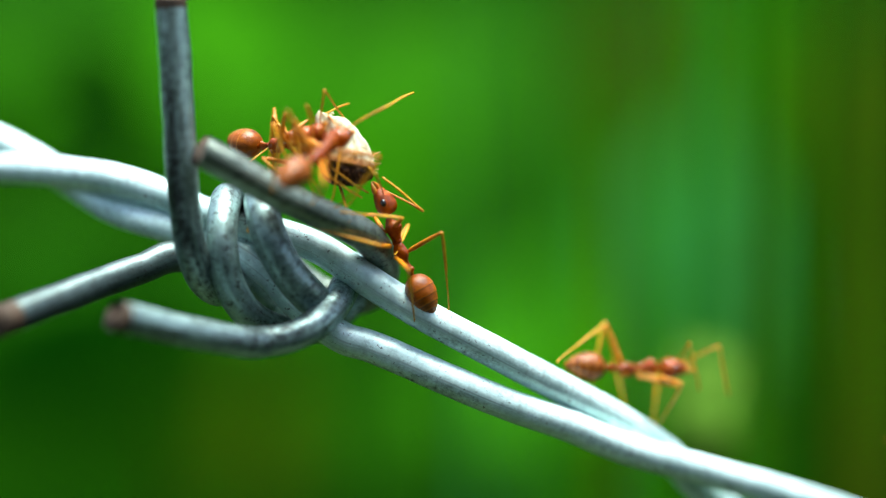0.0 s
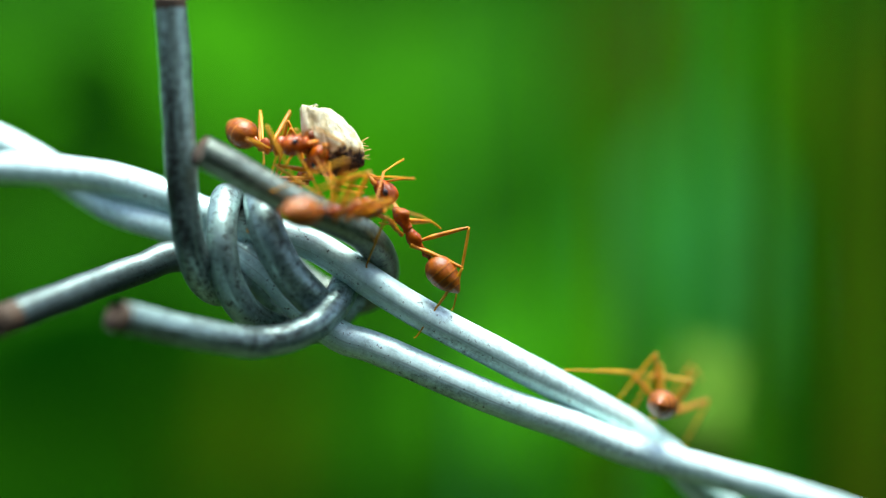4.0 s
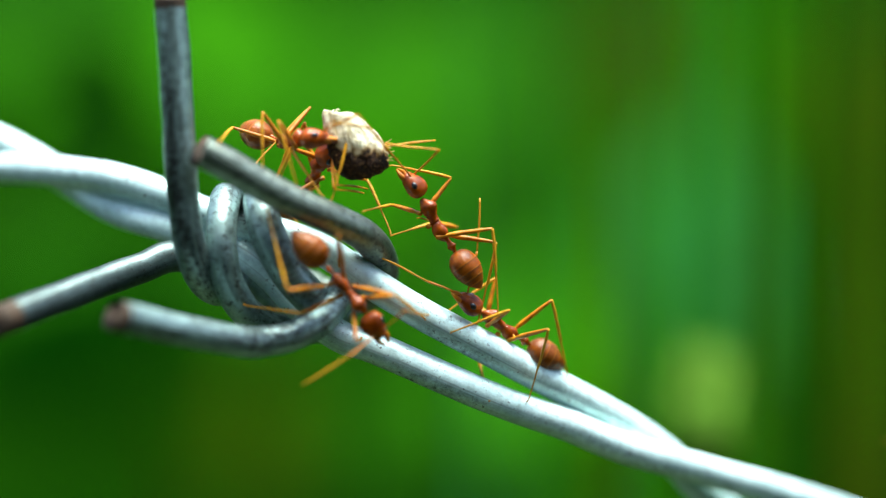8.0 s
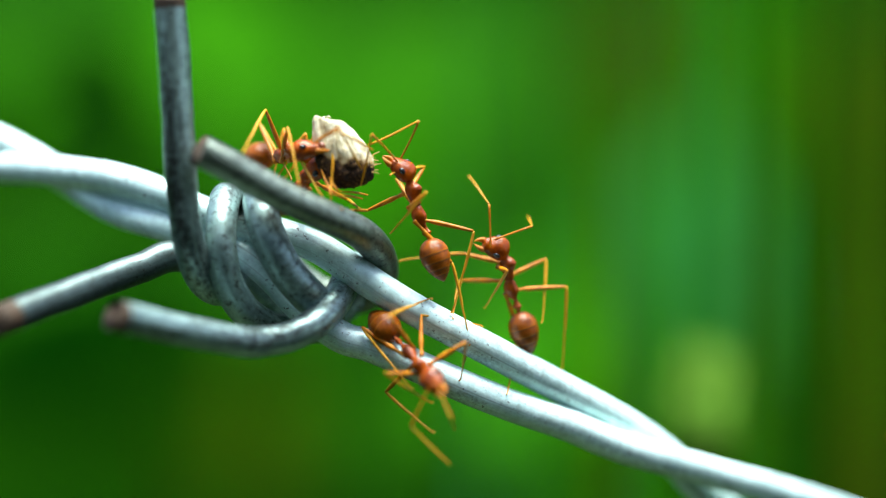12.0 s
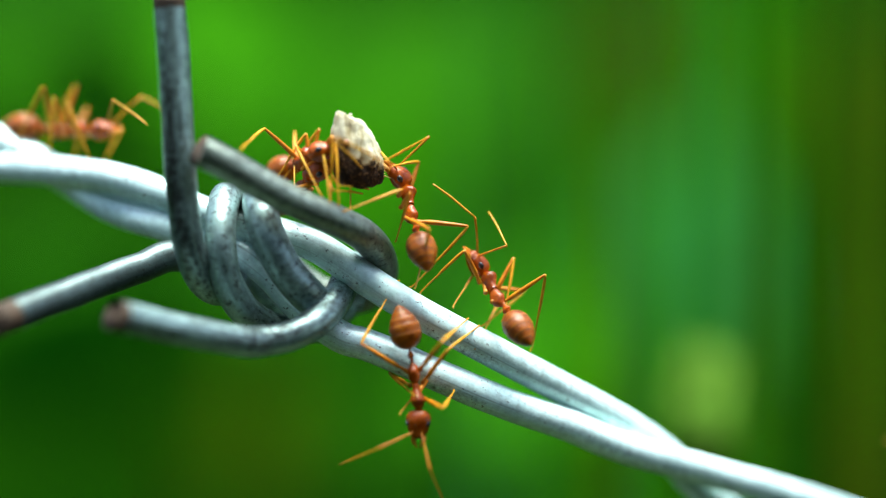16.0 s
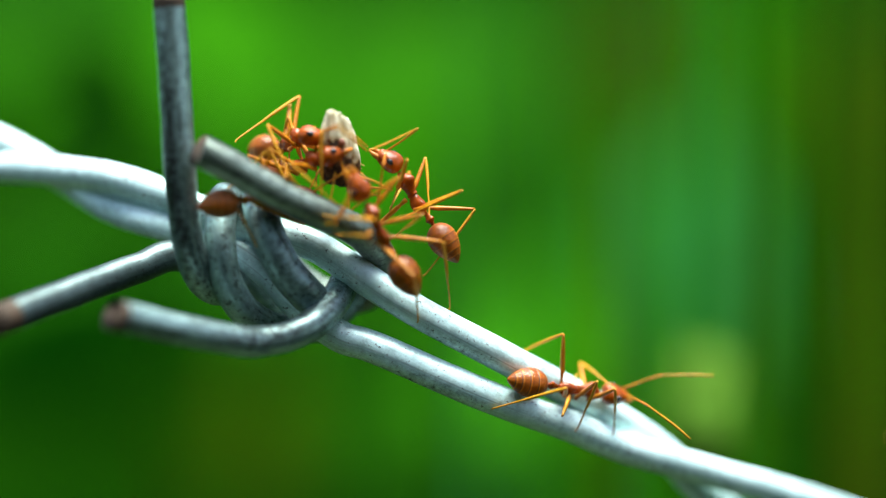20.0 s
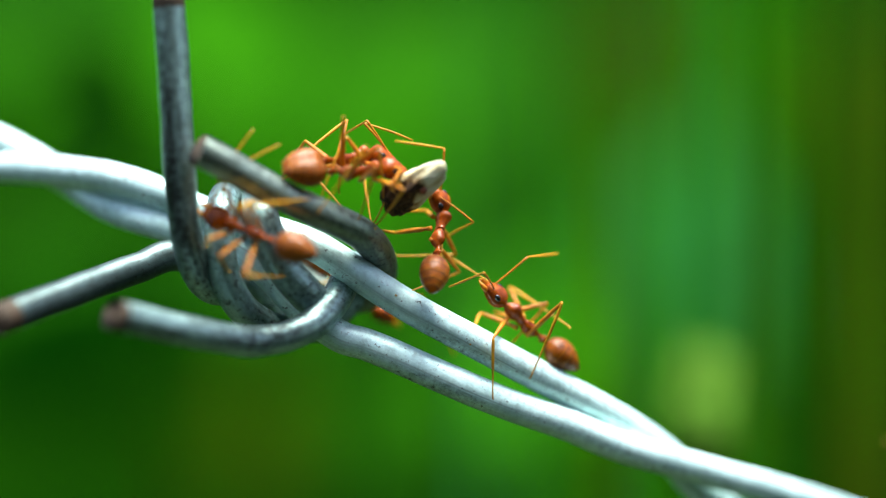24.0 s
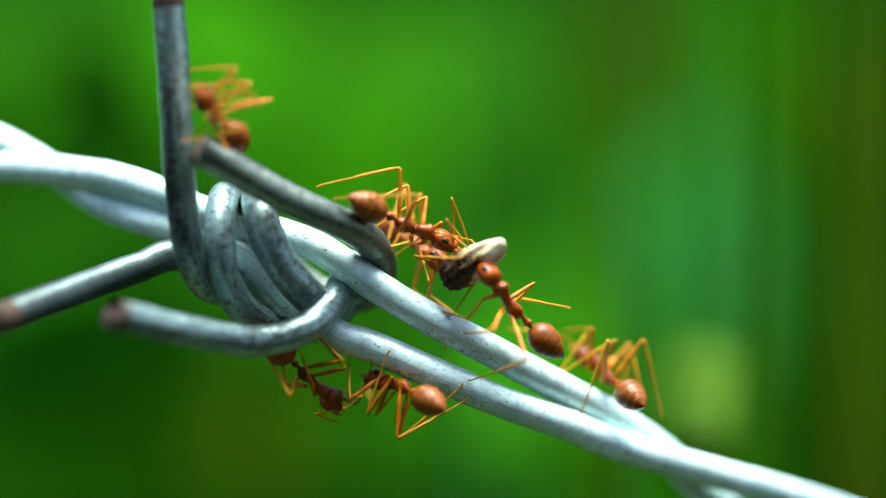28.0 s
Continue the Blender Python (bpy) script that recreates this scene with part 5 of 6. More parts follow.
            [(20.5, 22.4, -6.33, -4.09, 2.08, -6.47, 5.35), (22.5, 24.4, -3.56, -2, 2.63, -3.2, 4.94), (24.5, 25.4, -4.45, -1.75, 2.28, -3.38, 4.95), (25.5, 26.4, -4.77, -2.61, 2.16, -2.84, 2.27), (26.5, 27.4, -6.65, -4.1, 1.36, -3.19, 3.16), (27.5, 28, -4.96, -1.82, -0.4, -2.12, 0.31)]},
          {1: [(0, 0.95, 0.3, 0.05, 0.85, 0.1, -0.45)], -1: [(0, 0.95, -0.3, 0.05, 0.85, -0.1, -0.45)]}, 2, (0, 28), [],
          aim={-1: [(0, -8.44, 8.87, -7.91, 6.04), (6, -7.35, 7.08, -5.05, 6.73), (8, -5.22, 8.32, -3.28, 6.02), (9, -9.45, 8.31, -8.57, 7.61), (10, -9.8, 7.6, -8.56, 7.43), (11, -9.97, 8.06, -8.84, 9.01), (12, -6.45, 7.26, -4.32, 6.2), (15, -6.44, 7.37, -3.25, 7.37), (16, -6.43, 6.8, -3.59, 5.31), (17, -6.42, 7.6, -5, 6.01), (18, -6.41, 7.25, -4.29, 5.65), (19, -5.7, 7.95, -4.99, 6), (20, -6.4, 7.59, -4.63, 6.35), (21, -7.11, 7.6, -9.24, 7.95), (24, -4.74, 8.15, -6.47, 7.15), (25, -0.89, 4.42, 1.43, 3.17), (26, -0.42, 4.17, 0.36, 2.63), (27, -0.17, 3.59, 1.08, 2.1)] +
                 [(28, 0.38, 1.75, 1.45, 0.31)],
               1: [(0, -7.38, 9.93, -6.15, 8.16), (1, -5.79, 7.28, -3.32, 7.03), (2, -9.32, 8.16, -10.73, 7.98), (3, -9.66, 7.62, -10.72, 7.98), (6, -6.82, 6.91, -5.05, 6.38), (11, -6.79, 9.37, -3.97, 9.44), (12, -6.45, 7.51, -5.03, 4.96), (15, -6.08, 7.44, -1.47, 7.37), (16, -6.78, 6.72, -5.01, 4.95), (17, -6.77, 7.5, -5, 6.36), (19, -6.06, 7.95, -4.64, 6.18), (20, -6.4, 7.42, -4.63, 6.18), (21, -8.35, 7.77, -9.06, 8.06), (24, -5.03, 8.04, -1.8, 6.79), (25, -0.53, 4.6, 1.25, 3.35), (26, 0.72, 3.95, 1.97, 0.67), (27, 0.37, 3.17, 1.26, 1.92), (28, 0.73, 3.19, 1.81, 0.31)]})
    rows = [
        (0, -7.9, 7.09, -9.15, 5.76, -10.47, 4.31, -3.15, 1.15, 30),
        (2, -7.89, 6.31, -9.08, 5.22, -10.24, 4.1, -3.38, 1.38, 40),
        (3, -7.71, 5.84, -8.73, 5.04, -10.02, 3.92, -3.45, 1.45, 50),
        (6, -7.85, 5.75, -8.2, 4.6, -9.62, 3.6, -0.9, 2.0, 60),
        (8, -7.65, 5.8, -7.9, 4.6, -9.2, 3.5, -0.9, 2.0, 60),
        (10, -8.0, 5.9, -8.3, 4.8, -9.62, 3.6, -0.9, 2.0, 60),
        (12, -8.3, 4.8, -8.6, 4.2, -9.93, 3.5, -0.9, 2.3, 60),
        (15, -8.2, 4.8, -8.5, 4.2, -9.93, 3.5, -0.9, 2.3, 60),
        (17, -8.0, 4.8, -8.4, 4.2, -9.81, 3.5, -0.9, 2.3, 60)]
    rows += [
        (19, -8.2, 5.0, -8.6, 4.5, -10.2, 3.9, -1.2, 2.2, 50),
        (20, -7.01, 5.67, -8.6, 5.53, -10.64, 4.74, -3.48, 0.98, 40),
        (21, -6.77, 5.54, -8.6, 4.71, -10.63, 3.83, -3.24, 0.74, 40),
        (21.5, -6.48, 5, -8.32, 4.64, -10.28, 3.84, -3.38, 0.88, 40),
        (23.5, -3.53, 4.84, -6.17, 4.72, -8.98, 3.92, -1.65, -2.85, 40),
        (24, -3.02, 4.93, -5.08, 4.76, -7.81, 4.76, -2.25, -4.25, 40),
        (24.5, -2.25, 1.82, -5.33, 2.09, -7.94, 2.8, -4, -6.5, 50),
        (25, -1.19, 0.7, -3.7, 0.87, -6.37, 1.56, -4, -6, 50),
        (25.5, 0.21, 0.04, -2.51, -0.49, -5.7, -1.36, -4, -5.5, 70)]
    rows += [
        (26, 0.77, -0.25, -1.19, -2, -3.22, -4.9, -4, -4.5, 95),
        (26.5, 1.65, -0.04, 0.53, -2.07, -0.39, -5.61, -3.5, -4, 100),
        (27, 1.91, -1.17, 1.48, -3.67, 1.23, -7.32, -3, -3.5, 100),
        (27.5, 2.33, -1.73, 2.61, -3.67, 3.38, -6.38, -3, -3.2, 125),
        (28, 3.11, -1.59, 3.87, -3.4, 6.59, -5.66, -2.9, -1.6, 150)]
    crawl(build_ant("orange-red weaver ant pushing under the husk beside the barb"), rows,
          {('front', -1): [(0, 0.4, -5.76, -3.78, 1.62, -6.58, 3.97), (0.5, 1.4, -5.59, -3.62, 1.79, -6.57, 3.61), (4.5, 6.4, -5.06, -2.77, 2.32, -5.53, 4.35), (6.5, 7.4, -5.23, -2.85, 2.42, -5.16, 4.17), (7.5, 8.4, -3.21, -0.8, 0.91, -4.79, 4.35), (8.5, 9.4, -3.21, -0.8, 0.91, -5.15, 4.27), (9.5, 10.4, -3.2, -0.8, 0.9, -5.5, 4.16), (10.5, 11.4, -3.2, -0.64, 0.9, -5.86, 3.69), (11.5, 13.4, -5.03, -2.61, 2.41, -6.22, 3.25), (13.5, 15.4, -6.38, -3.69, 2.63, -6.93, 3.61), (24.5, 25.4, -3.24, 0.03, -1.12, -4.01, 0.31)],
           ('front', 1): [(27.5, 28, 0.2, -0.04, -6.52, 2.5, -3.59)],
           ('hind', -1): [(0, 0.4, -12.29, -2.47, 1.03, -12.05, 2.9), (0.5, 1.4, -12.29, -2.47, 1.02, -12.05, 2.89), (1.5, 2.4, -12.28, -2.47, 1.02, -12.04, 2.89), (2.5, 4.4, -12.28, -2.47, 1.02, -12.03, 2.71), (4.5, 6.4, -12.33, -2.43, 1.08, -12.13, 3.09), (6.5, 7.4, -11.02, -3.39, 1.42, -11.66, 2.18), (7.5, 8.4, -8.69, -0.9, 0.73, -10.03, 1.46), (8.5, 9.4, -8.67, -2.43, -0.77, -11.29, 2.36), (9.5, 10.4, -8.66, -2.43, -0.77, -11.46, 2.35), (10.5, 11.4, -8.65, -2.43, -0.78, -11.82, 1.45), (26.5, 27.4, 3.99, 0.76, -5.46, 4.07, -3.57), (27.5, 28, 8.18, -2.25, -3.77, 6.58, -3.17)],
           ('hind', 1): [(25.5, 26.4, -4.11, -0.84, -3.44, -5.07, -1.16), (26.5, 27.4, -3.23, -0.1, -5.44, -0.69, -5.33)],
           ('middle', -1): [(24.5, 25.4, -4.39, -1.3, -2.07, -4.53, -0.04), (25.5, 26.4, 4.04, -4.25, -3.19, 1.94, -2.49)],
           ('middle', 1): [(26.5, 27.4, -2.42, -1.23, -3.97, -0.16, -3.21)]},
          {1: [(0, 0.95, 0.3, 0.05, 0.85, 0.1, -0.45)], -1: [(0, 0.95, -0.3, 0.05, 0.85, -0.1, -0.45)]}, 3, (4.5, 28), [],
          aim={1: [(0, -6.49, 3.74, -4.73, 3.56), (6, -6.55, 4.13, -4.76, 3.95), (12, -6.52, 3.58, -4.73, 3.4), (15, -6.5, 3.93, -4.71, 3.75), (21, -4.96, 3.85, -3.19, 3.85), (24, -2.84, 4.22, -2.13, 3.34)],
               -1: [(0, -6.84, 3.39, -5.08, 3.21), (6, -6.73, 3.78, -4.94, 3.6), (12, -6.87, 3.4, -5.08, 3.22), (15, -6.86, 3.57, -5.07, 3.39), (21, -5.31, 3.5, -3.55, 3.32), (24, -3.2, 3.87, -2.84, 3.16)]})
    rows = [
        (0, -6.34, 6.94, -7.4, 5.98, -8.67, 4.81, -4.25, -8.25, 50),
        (1, -6.64, 6.71, -6.87, 5.72, -7.94, 4.62, -3.75, -7.75, 60),
        (2, -5.23, 5.19, -6.06, 4.47, -7.73, 3.66, -4, -8, 50),
        (3, -4.62, 3.75, -6.05, 3.53, -8.33, 3.14, -4.25, -8.25, 45),
        (3.5, -4.38, 1.96, -5.85, 2.01, -8.48, 2.12, -4.11, -7.89, 50),
        (5.5, -4.88, 5.48, -5.79, 4.02, -7.36, 2.77, -3.75, -7.75, 55),
        (6, -4.76, 0.52, -6.79, 1.56, -9.22, 1.82, -4.46, -7.54, 70),
        (6.5, -6.4, -2.25, -8.16, -0.49, -10.19, 0.86, -3.64, -6.36, 85),
        (7, -6.38, -2.89, -7.83, -0.98, -9.64, 0.97, -3.26, -5.74, 95)]
    rows += [
        (8, -4.26, -4.79, -5.75, -2.42, -8.11, -0.24, -3.5, -4.5, 95),
        (8.5, -2.15, -4.97, -4.37, -2.61, -7.18, -0.49, -3.3, -3.5, 95),
        (9, -0.85, -6.49, -3.14, -5.08, -5.7, -3.73, -2.42, -3.58, 90),
        (9.5, -0.14, -7.89, -1.73, -6.32, -3.46, -4.65, -1.3, -4.7, 90),
        (10, -0.24, -8.09, -1.48, -6.92, -3.04, -5.22, -4.98, -1.02, 95),
        (11, -0.49, -8.06, -1.73, -6.6, -3.54, -5.15, -4.87, -1.13, 95),
        (12, -0.56, -8.2, -1.69, -6.74, -3.5, -5.14, -4.86, -1.14, 95),
        (12.5, -1.08, -8.7, -1.84, -7.03, -3.57, -5, -4.71, -1.29, 95),
        (14.5, -1.45, -10.2, -1.73, -7.43, -3.12, -4.46, -3, -2.5, 95)]
    rows += [
        (15, -1.41, -10.17, -1.7, -7.43, -3.19, -4.46, -3, -2.5, 95),
        (16, -1.45, -11, -1.34, -8.46, -2.34, -5.35, -2.8, -2.5, 95),
        (17, -1.45, -11.9, -1.45, -9.39, -2.13, -6.23, -2.5, -2.5, 95),
        (18, -1.45, -11.9, -1.45, -9.39, -2.09, -6.23, -2.5, -2.5, 95),
        (18.5, 0.86, -11.94, -0.67, -9.71, -2.29, -7.5, -1.52, -3.48, 85),
        (19, 1.98, -12.47, 0.07, -10.63, -2.05, -8.08, -2.5, -2.5, 70),
        (19.5, 4.35, -11.13, 2.14, -10.02, -0.28, -8.56, -0.33, -2.67, 55),
        (20, 11.29, -9.53, 8.72, -9.04, 5.36, -8.52, 3.02, -0.07, 40),
        (20.5, 13.58, -10.43, 10.83, -9.29, 7.45, -8.31, 4.51, 0.7, 35)]
    rows += [
        (21, 13.48, -8.33, 11.56, -9.73, 9.28, -10.99, 4.69, 1.78, 80),
        (21.5, 9.58, -6.65, 10.65, -7.82, 11.04, -10.57, 5.08, 1.52, 120),
        (23.5, 3.66, -3.4, 5.31, -5.09, 7.75, -6.99, 2.52, 1.1, 150),
        (24, 3.47, -2.97, 5.13, -4.73, 7.83, -6.92, 0.8, 2.78, 150),
        (24.5, 1.66, -4, 4.21, -5.41, 7.76, -6.81, 0.1, 2.76, 150),
        (25, 2.05, -3.64, 4.25, -5.26, 7.39, -7.06, 0.21, 2.66, 150),
        (25.5, 4.15, -3.38, 5.5, -4.88, 7.43, -6.89, 3.3, 0.47, 150),
        (26, 5.46, -4.73, 6.76, -5.81, 8.88, -7.22, 4.15, 0.57, 150),
        (26.3, 6.41, -8.96, 7.08, -7.74, 8.42, -6.55, 6.75, 2.75, 240)]
    rows += [
        (26.6, 0.59, -10.33, 2.23, -10.46, 4.19, -10.98, 4.65, 0.65, 330),
        (27, -1.05, -8.95, 0.18, -9.52, 2.16, -10.53, 1.12, -2.88, 360),
        (27.5, -2.86, -8.65, -1.57, -8.97, 0.21, -9.77, 0.9, -3.1, 365),
        (28, -4.2, -8.4, -2.93, -8.47, -1.02, -9.49, 0.9, -3.1, 365)]
    crawl(build_ant("dark orange weaver ant climbing round the wire coil"), rows,
          {('front', -1): [(7.5, 8.4, -5.1, -0.97, -5.71, -5.53, -4.55), (8.5, 9.4, -2.42, -0.64, -8.05, -2.49, -7.41), (9.5, 10.4, 0.09, -3, -10.06, -0.79, -9.88), (10.5, 11.4, -1.31, -3, -11.83, -1.67, -10.59), (11.5, 13.4, -0.6, -3, -9.71, -2.62, -9.96), (13.5, 15.4, -2.18, -2.75, -8.85, -3.24, -8.85), (15.5, 16.4, -2.35, -2.65, -10.1, -3.24, -9.64), (16.5, 17.4, -2.35, -2.5, -10.46, -2.52, -10.21), (17.5, 18.4, -2.34, -2.5, -10.47, -2.52, -10.22), (18.5, 19.4, 0.5, -2.5, -13.13, 0.32, -12.42), (20.5, 22.4, 14.11, 3.24, -10.96, 14.92, -8.76), (26.5, 27.4, -1.6, -0.81, -8.28, -1.06, -11.21)],
           ('front', 1): [(13.5, 15.4, 1.56, -0.56, -9.51, 0.47, -8.85), (15.5, 16.4, 0.84, -0.88, -8.96, -0.23, -9.92), (16.5, 17.4, 3.27, 0.52, -10.63, 0.31, -10.46), (17.5, 18.4, 3.28, 0.52, -10.63, 0.32, -10.47), (18.5, 19.4, 4.12, 0.59, -10.85, 2.45, -10.72), (19.5, 20.4, 11.23, 1.48, -9.1, 10.57, -7.28), (20.5, 22.4, 11.72, 3.24, -9.2, 11.65, -6.96), (22.5, 24.4, 3.3, -0.26, -9.73, 3.34, -5.85), (24.5, 25.4, 2.62, -0.17, -10.03, 2.54, -7.66)],
           ('hind', -1): [(4.5, 6.4, -7.92, -2.09, -1.76, -8.24, 0.36), (6.5, 7.4, -11.25, -2.58, -0.87, -9.89, -1.03), (7.5, 8.4, -10.85, -4.73, 2.53, -9.39, -2.79), (8.5, 9.4, -6.71, -3.33, 0.64, -7.5, -6.52), (9.5, 10.4, -2.17, -0.12, -8.62, -5.49, -8.47), (10.5, 11.4, -2.37, -3, -8.65, -5.62, -8.47), (11.5, 13.4, -1.84, -3, -8.83, -5.26, -9.18), (13.5, 15.4, -3.78, -0.8, -5.74, -4.83, -7.51), (15.5, 16.4, -2.75, -0.3, -1.99, -5.11, -6.24), (16.5, 17.4, -2.81, -0.3, -2.06, -4.9, -6.85), (17.5, 18.4, -2.81, -0.3, -2.06, -4.89, -6.85), (18.5, 19.4, -2.34, -2.5, -9.76, -3.43, -12.06)] +
            [(22.5, 24.4, 8.36, 1.79, -5.13, 8, -2.76), (24.5, 25.4, 7.99, 1.44, -5.84, 6.17, -2.5), (26.5, 27.4, 2.88, -0.42, -9.01, 2.09, -13.03), (27.5, 28, 1.81, -0.53, -9.55, -1.34, -12.91)],
           ('hind', 1): [(4.5, 6.4, -6.54, -1.21, -1.05, -7.72, 0.02), (6.5, 7.4, -6.47, -2.69, 0.19, -7.62, 0.01), (7.5, 8.4, -6.53, -1.21, -1.06, -6.34, 0.71), (8.5, 9.4, -3.25, -0.3, -1.71, -5.03, -2.82), (9.5, 10.4, -0.63, -0.3, -3.08, -3.01, -3.52), (10.5, 11.4, -0.62, -0.3, -3.12, -3.01, -3.63), (11.5, 13.4, -0.61, -0.3, -3.12, -3, -3.53), (13.5, 15.4, -0.6, -0.29, -2.99, -3.17, -4.61), (15.5, 16.4, 1.75, -0.1, -4.4, -0.23, -6.03), (16.5, 17.4, 1.57, -0.1, -4.33, -0.04, -6.39), (17.5, 18.4, 1.58, -0.1, -4.33, -0.04, -6.39), (18.5, 19.4, 2.48, -0.25, -8.35, 0.32, -9.23)] +
            [(19.5, 20.4, 3.84, 4, -7.4, 6.51, -4.89), (20.5, 22.4, 8.36, 2.08, -9.14, 8.86, -6.96)],
           ('middle', -1): [(6.5, 7.4, -10.53, -0.16, -2.86, -9.89, -1.38), (7.5, 8.4, -12.51, -2.31, -3.53, -8.69, -4.02), (8.5, 9.4, -3.31, -1.04, -7.14, -4.5, -7.58), (9.5, 10.4, -0.08, -3, -9.7, -2.27, -9.95), (10.5, 11.4, -1.38, -3, -11.65, -1.84, -8.82), (11.5, 13.4, -0.5, -3, -11.58, -2.62, -9.89), (13.5, 15.4, -1.86, -0.12, -8.64, -3.52, -9.03), (15.5, 16.4, -1.82, -2.65, -8.86, -3.87, -8.68), (16.5, 17.4, -1.82, -2.5, -8.87, -3.94, -9.51), (17.5, 18.4, -1.81, -2.5, -8.87, -3.94, -9.51), (18.5, 19.4, -0.39, -2.5, -10.65, -1.63, -12.42), (22.5, 24.4, 5.45, 1.79, -4.76, 5.89, -3.49)] +
            [(24.5, 25.4, 4.35, 1.44, -5.48, 4.46, -3.48), (26.5, 27.4, 0.37, -1.01, -8.62, 0.55, -12.28), (27.5, 28, -3.27, -1.1, -6.48, -4.09, -11.3)],
           ('middle', 1): [(6.5, 7.4, -3.68, -0.97, -0.52, -5, -1.73), (7.5, 8.4, -0.99, -1.28, -4.52, -2.9, -2.97), (8.5, 9.4, 0.8, -0.91, -4.5, -2.38, -4.65), (9.5, 10.4, 1.42, -0.61, -4.65, -1.14, -3.98), (10.5, 11.4, 2.51, 0.18, -4.79, -1.21, -4.23), (11.5, 13.4, 2.63, 0.18, -4.93, -1.2, -4.24), (13.5, 15.4, 2.64, 0.18, -4.91, 0.3, -5.95), (15.5, 16.4, 2.47, 0.1, -4.87, 0.3, -6.38), (16.5, 17.4, -0.22, -2.5, -10.46, -1.28, -8.87), (17.5, 18.4, -0.22, -2.5, -10.47, -1.28, -8.87), (18.5, 19.4, 1.22, 0.03, -9.81, -0.03, -9.41), (19.5, 20.4, 8.76, 2.85, -8.26, 9.19, -6.09)] +
            [(20.5, 22.4, 10.28, 3.65, -9.22, 10.14, -6.96), (22.5, 24.4, 1.78, -0.75, -6.12, 2.98, -4.03), (24.5, 25.4, 1.61, -0.81, -6.01, 3.63, -5.84)]},
          {1: [(0, 0.7, 0.7, 0.2, 0.95, 0.1, -0.1), (14, 0.75, 0.6, 0.2, 0.85, 0.5, -0.2), (19, 0.75, 0.6, 0.2, 0.85, 0.5, -0.2), (20, 0.6, 0.5, 0.3, 0.5, 0.2, -0.85), (22, 0.6, 0.5, 0.3, 0.5, 0.2, -0.85), (23.5, 0.6, 0.6, 0.4, 0.85, 0.2, -0.4)], -1: [(0, 0.7, -0.7, 0.2, 0.95, -0.1, -0.1), (14, 0.35, -0.75, 0.4, 0.5, 0.5, -0.6), (16.5, 0.35, -0.75, 0.4, 0.5, 0.5, -0.6), (17, 0.75, -0.6, 0.2, 0.8, -0.4, -0.4), (19, 0.75, -0.6, 0.2, 0.8, -0.4, -0.4), (20, 0.6, -0.5, 0.3, 0.5, -0.2, -0.85), (22, 0.6, -0.5, 0.3, 0.5, -0.2, -0.85), (23.5, 0.6, -0.6, 0.4, 0.85, -0.2, -0.4)]}, 4, None, [],
          aim={1: [(8, -2.21, -3.79, -0.8, -4.21), (10, 1.49, -10.8, -1.13, -11.92), (11, 0.62, -10.46, -1.3, -12.21), (12, 0.63, -10.47, 0.8, -11.34), (15, 0.65, -12.72, 3.3, -13.78), (16, -0.69, -13.8, 0.2, -16.1), (17, 0.66, -14.54, 2.79, -15.74), (18, 0.67, -14.54, 2.79, -15.74), (19, 4.93, -14.72, 7.94, -13.2), (20, 14.6, -8.16, 19.03, -8.38), (21, 10.75, -6.21, 7.27, -7.88), (24, 2.7, -1.55, 0.53, -2.49), (25, 0.72, -2.92, -1.44, -2.2)],
               -1: [(8, -5.73, -6.6, -8.72, -8.44), (9, -1.44, -9.74, 2.39, -9.31), (10, -0.43, -10.45, -1.3, -11.85), (11, -0.77, -11.16, -1.47, -11.68), (12, -2.09, -11.34, 0.63, -13.43), (15, -2.7, -10.53, -2.46, -9.19), (16, -3.94, -12.38, -6.41, -13.55), (17, -3.23, -13.65, -4.3, -14.64), (18, -3.23, -13.65, -4.29, -14.65), (19, 3.15, -10.82, 1.74, -10.65), (20, 13.28, -10.07, 16.25, -12.34), (21, 15.05, -8.84, 14.23, -11.13), (24, 5.6, -0.57, 7.59, -0.39), (25, 0.72, -2.38, -1.08, -1.84), (26, 6.72, -1.51, 2.95, -2.51), (27, -2.89, -10.73, -5.06, -10.98), (28, -5.05, -9.45, -6.5, -9.09)]})
    rows = [
        (0, 15.28, -7.9, 12.52, -7.97, 9.74, -7.67, 6.55, 4.74, 15),
        (1, 15.59, -9.14, 13.08, -8.42, 10.16, -7.9, 6.63, 4.85, 15),
        (1.5, 15.62, -9.92, 12.93, -8.93, 9.96, -7.85, 7, 5.32, 5),
        (2, 15.4, -13.24, 13.06, -11.29, 10.59, -9.35, 8.7, 6.96, -20),
        (2.5, 14.87, -12.01, 13.04, -10.21, 10.98, -8.63, 9.05, 6.08, -5),
        (3, 15.94, -11.13, 13.37, -10.18, 11.03, -9.09, 8.34, 5.71, 5),
        (3.5, 15.31, -11.14, 13.53, -9.79, 11.42, -8.42, 8.52, 4.88, 10),
        (4.5, 15, -9.81, 16.32, -10.82, 17.24, -12.17, 8.45, 4.45, 90),
        (5.5, 11.35, -9.57, 13.49, -10.72, 17.2, -12.52, 5.49, 7.7, 160)]
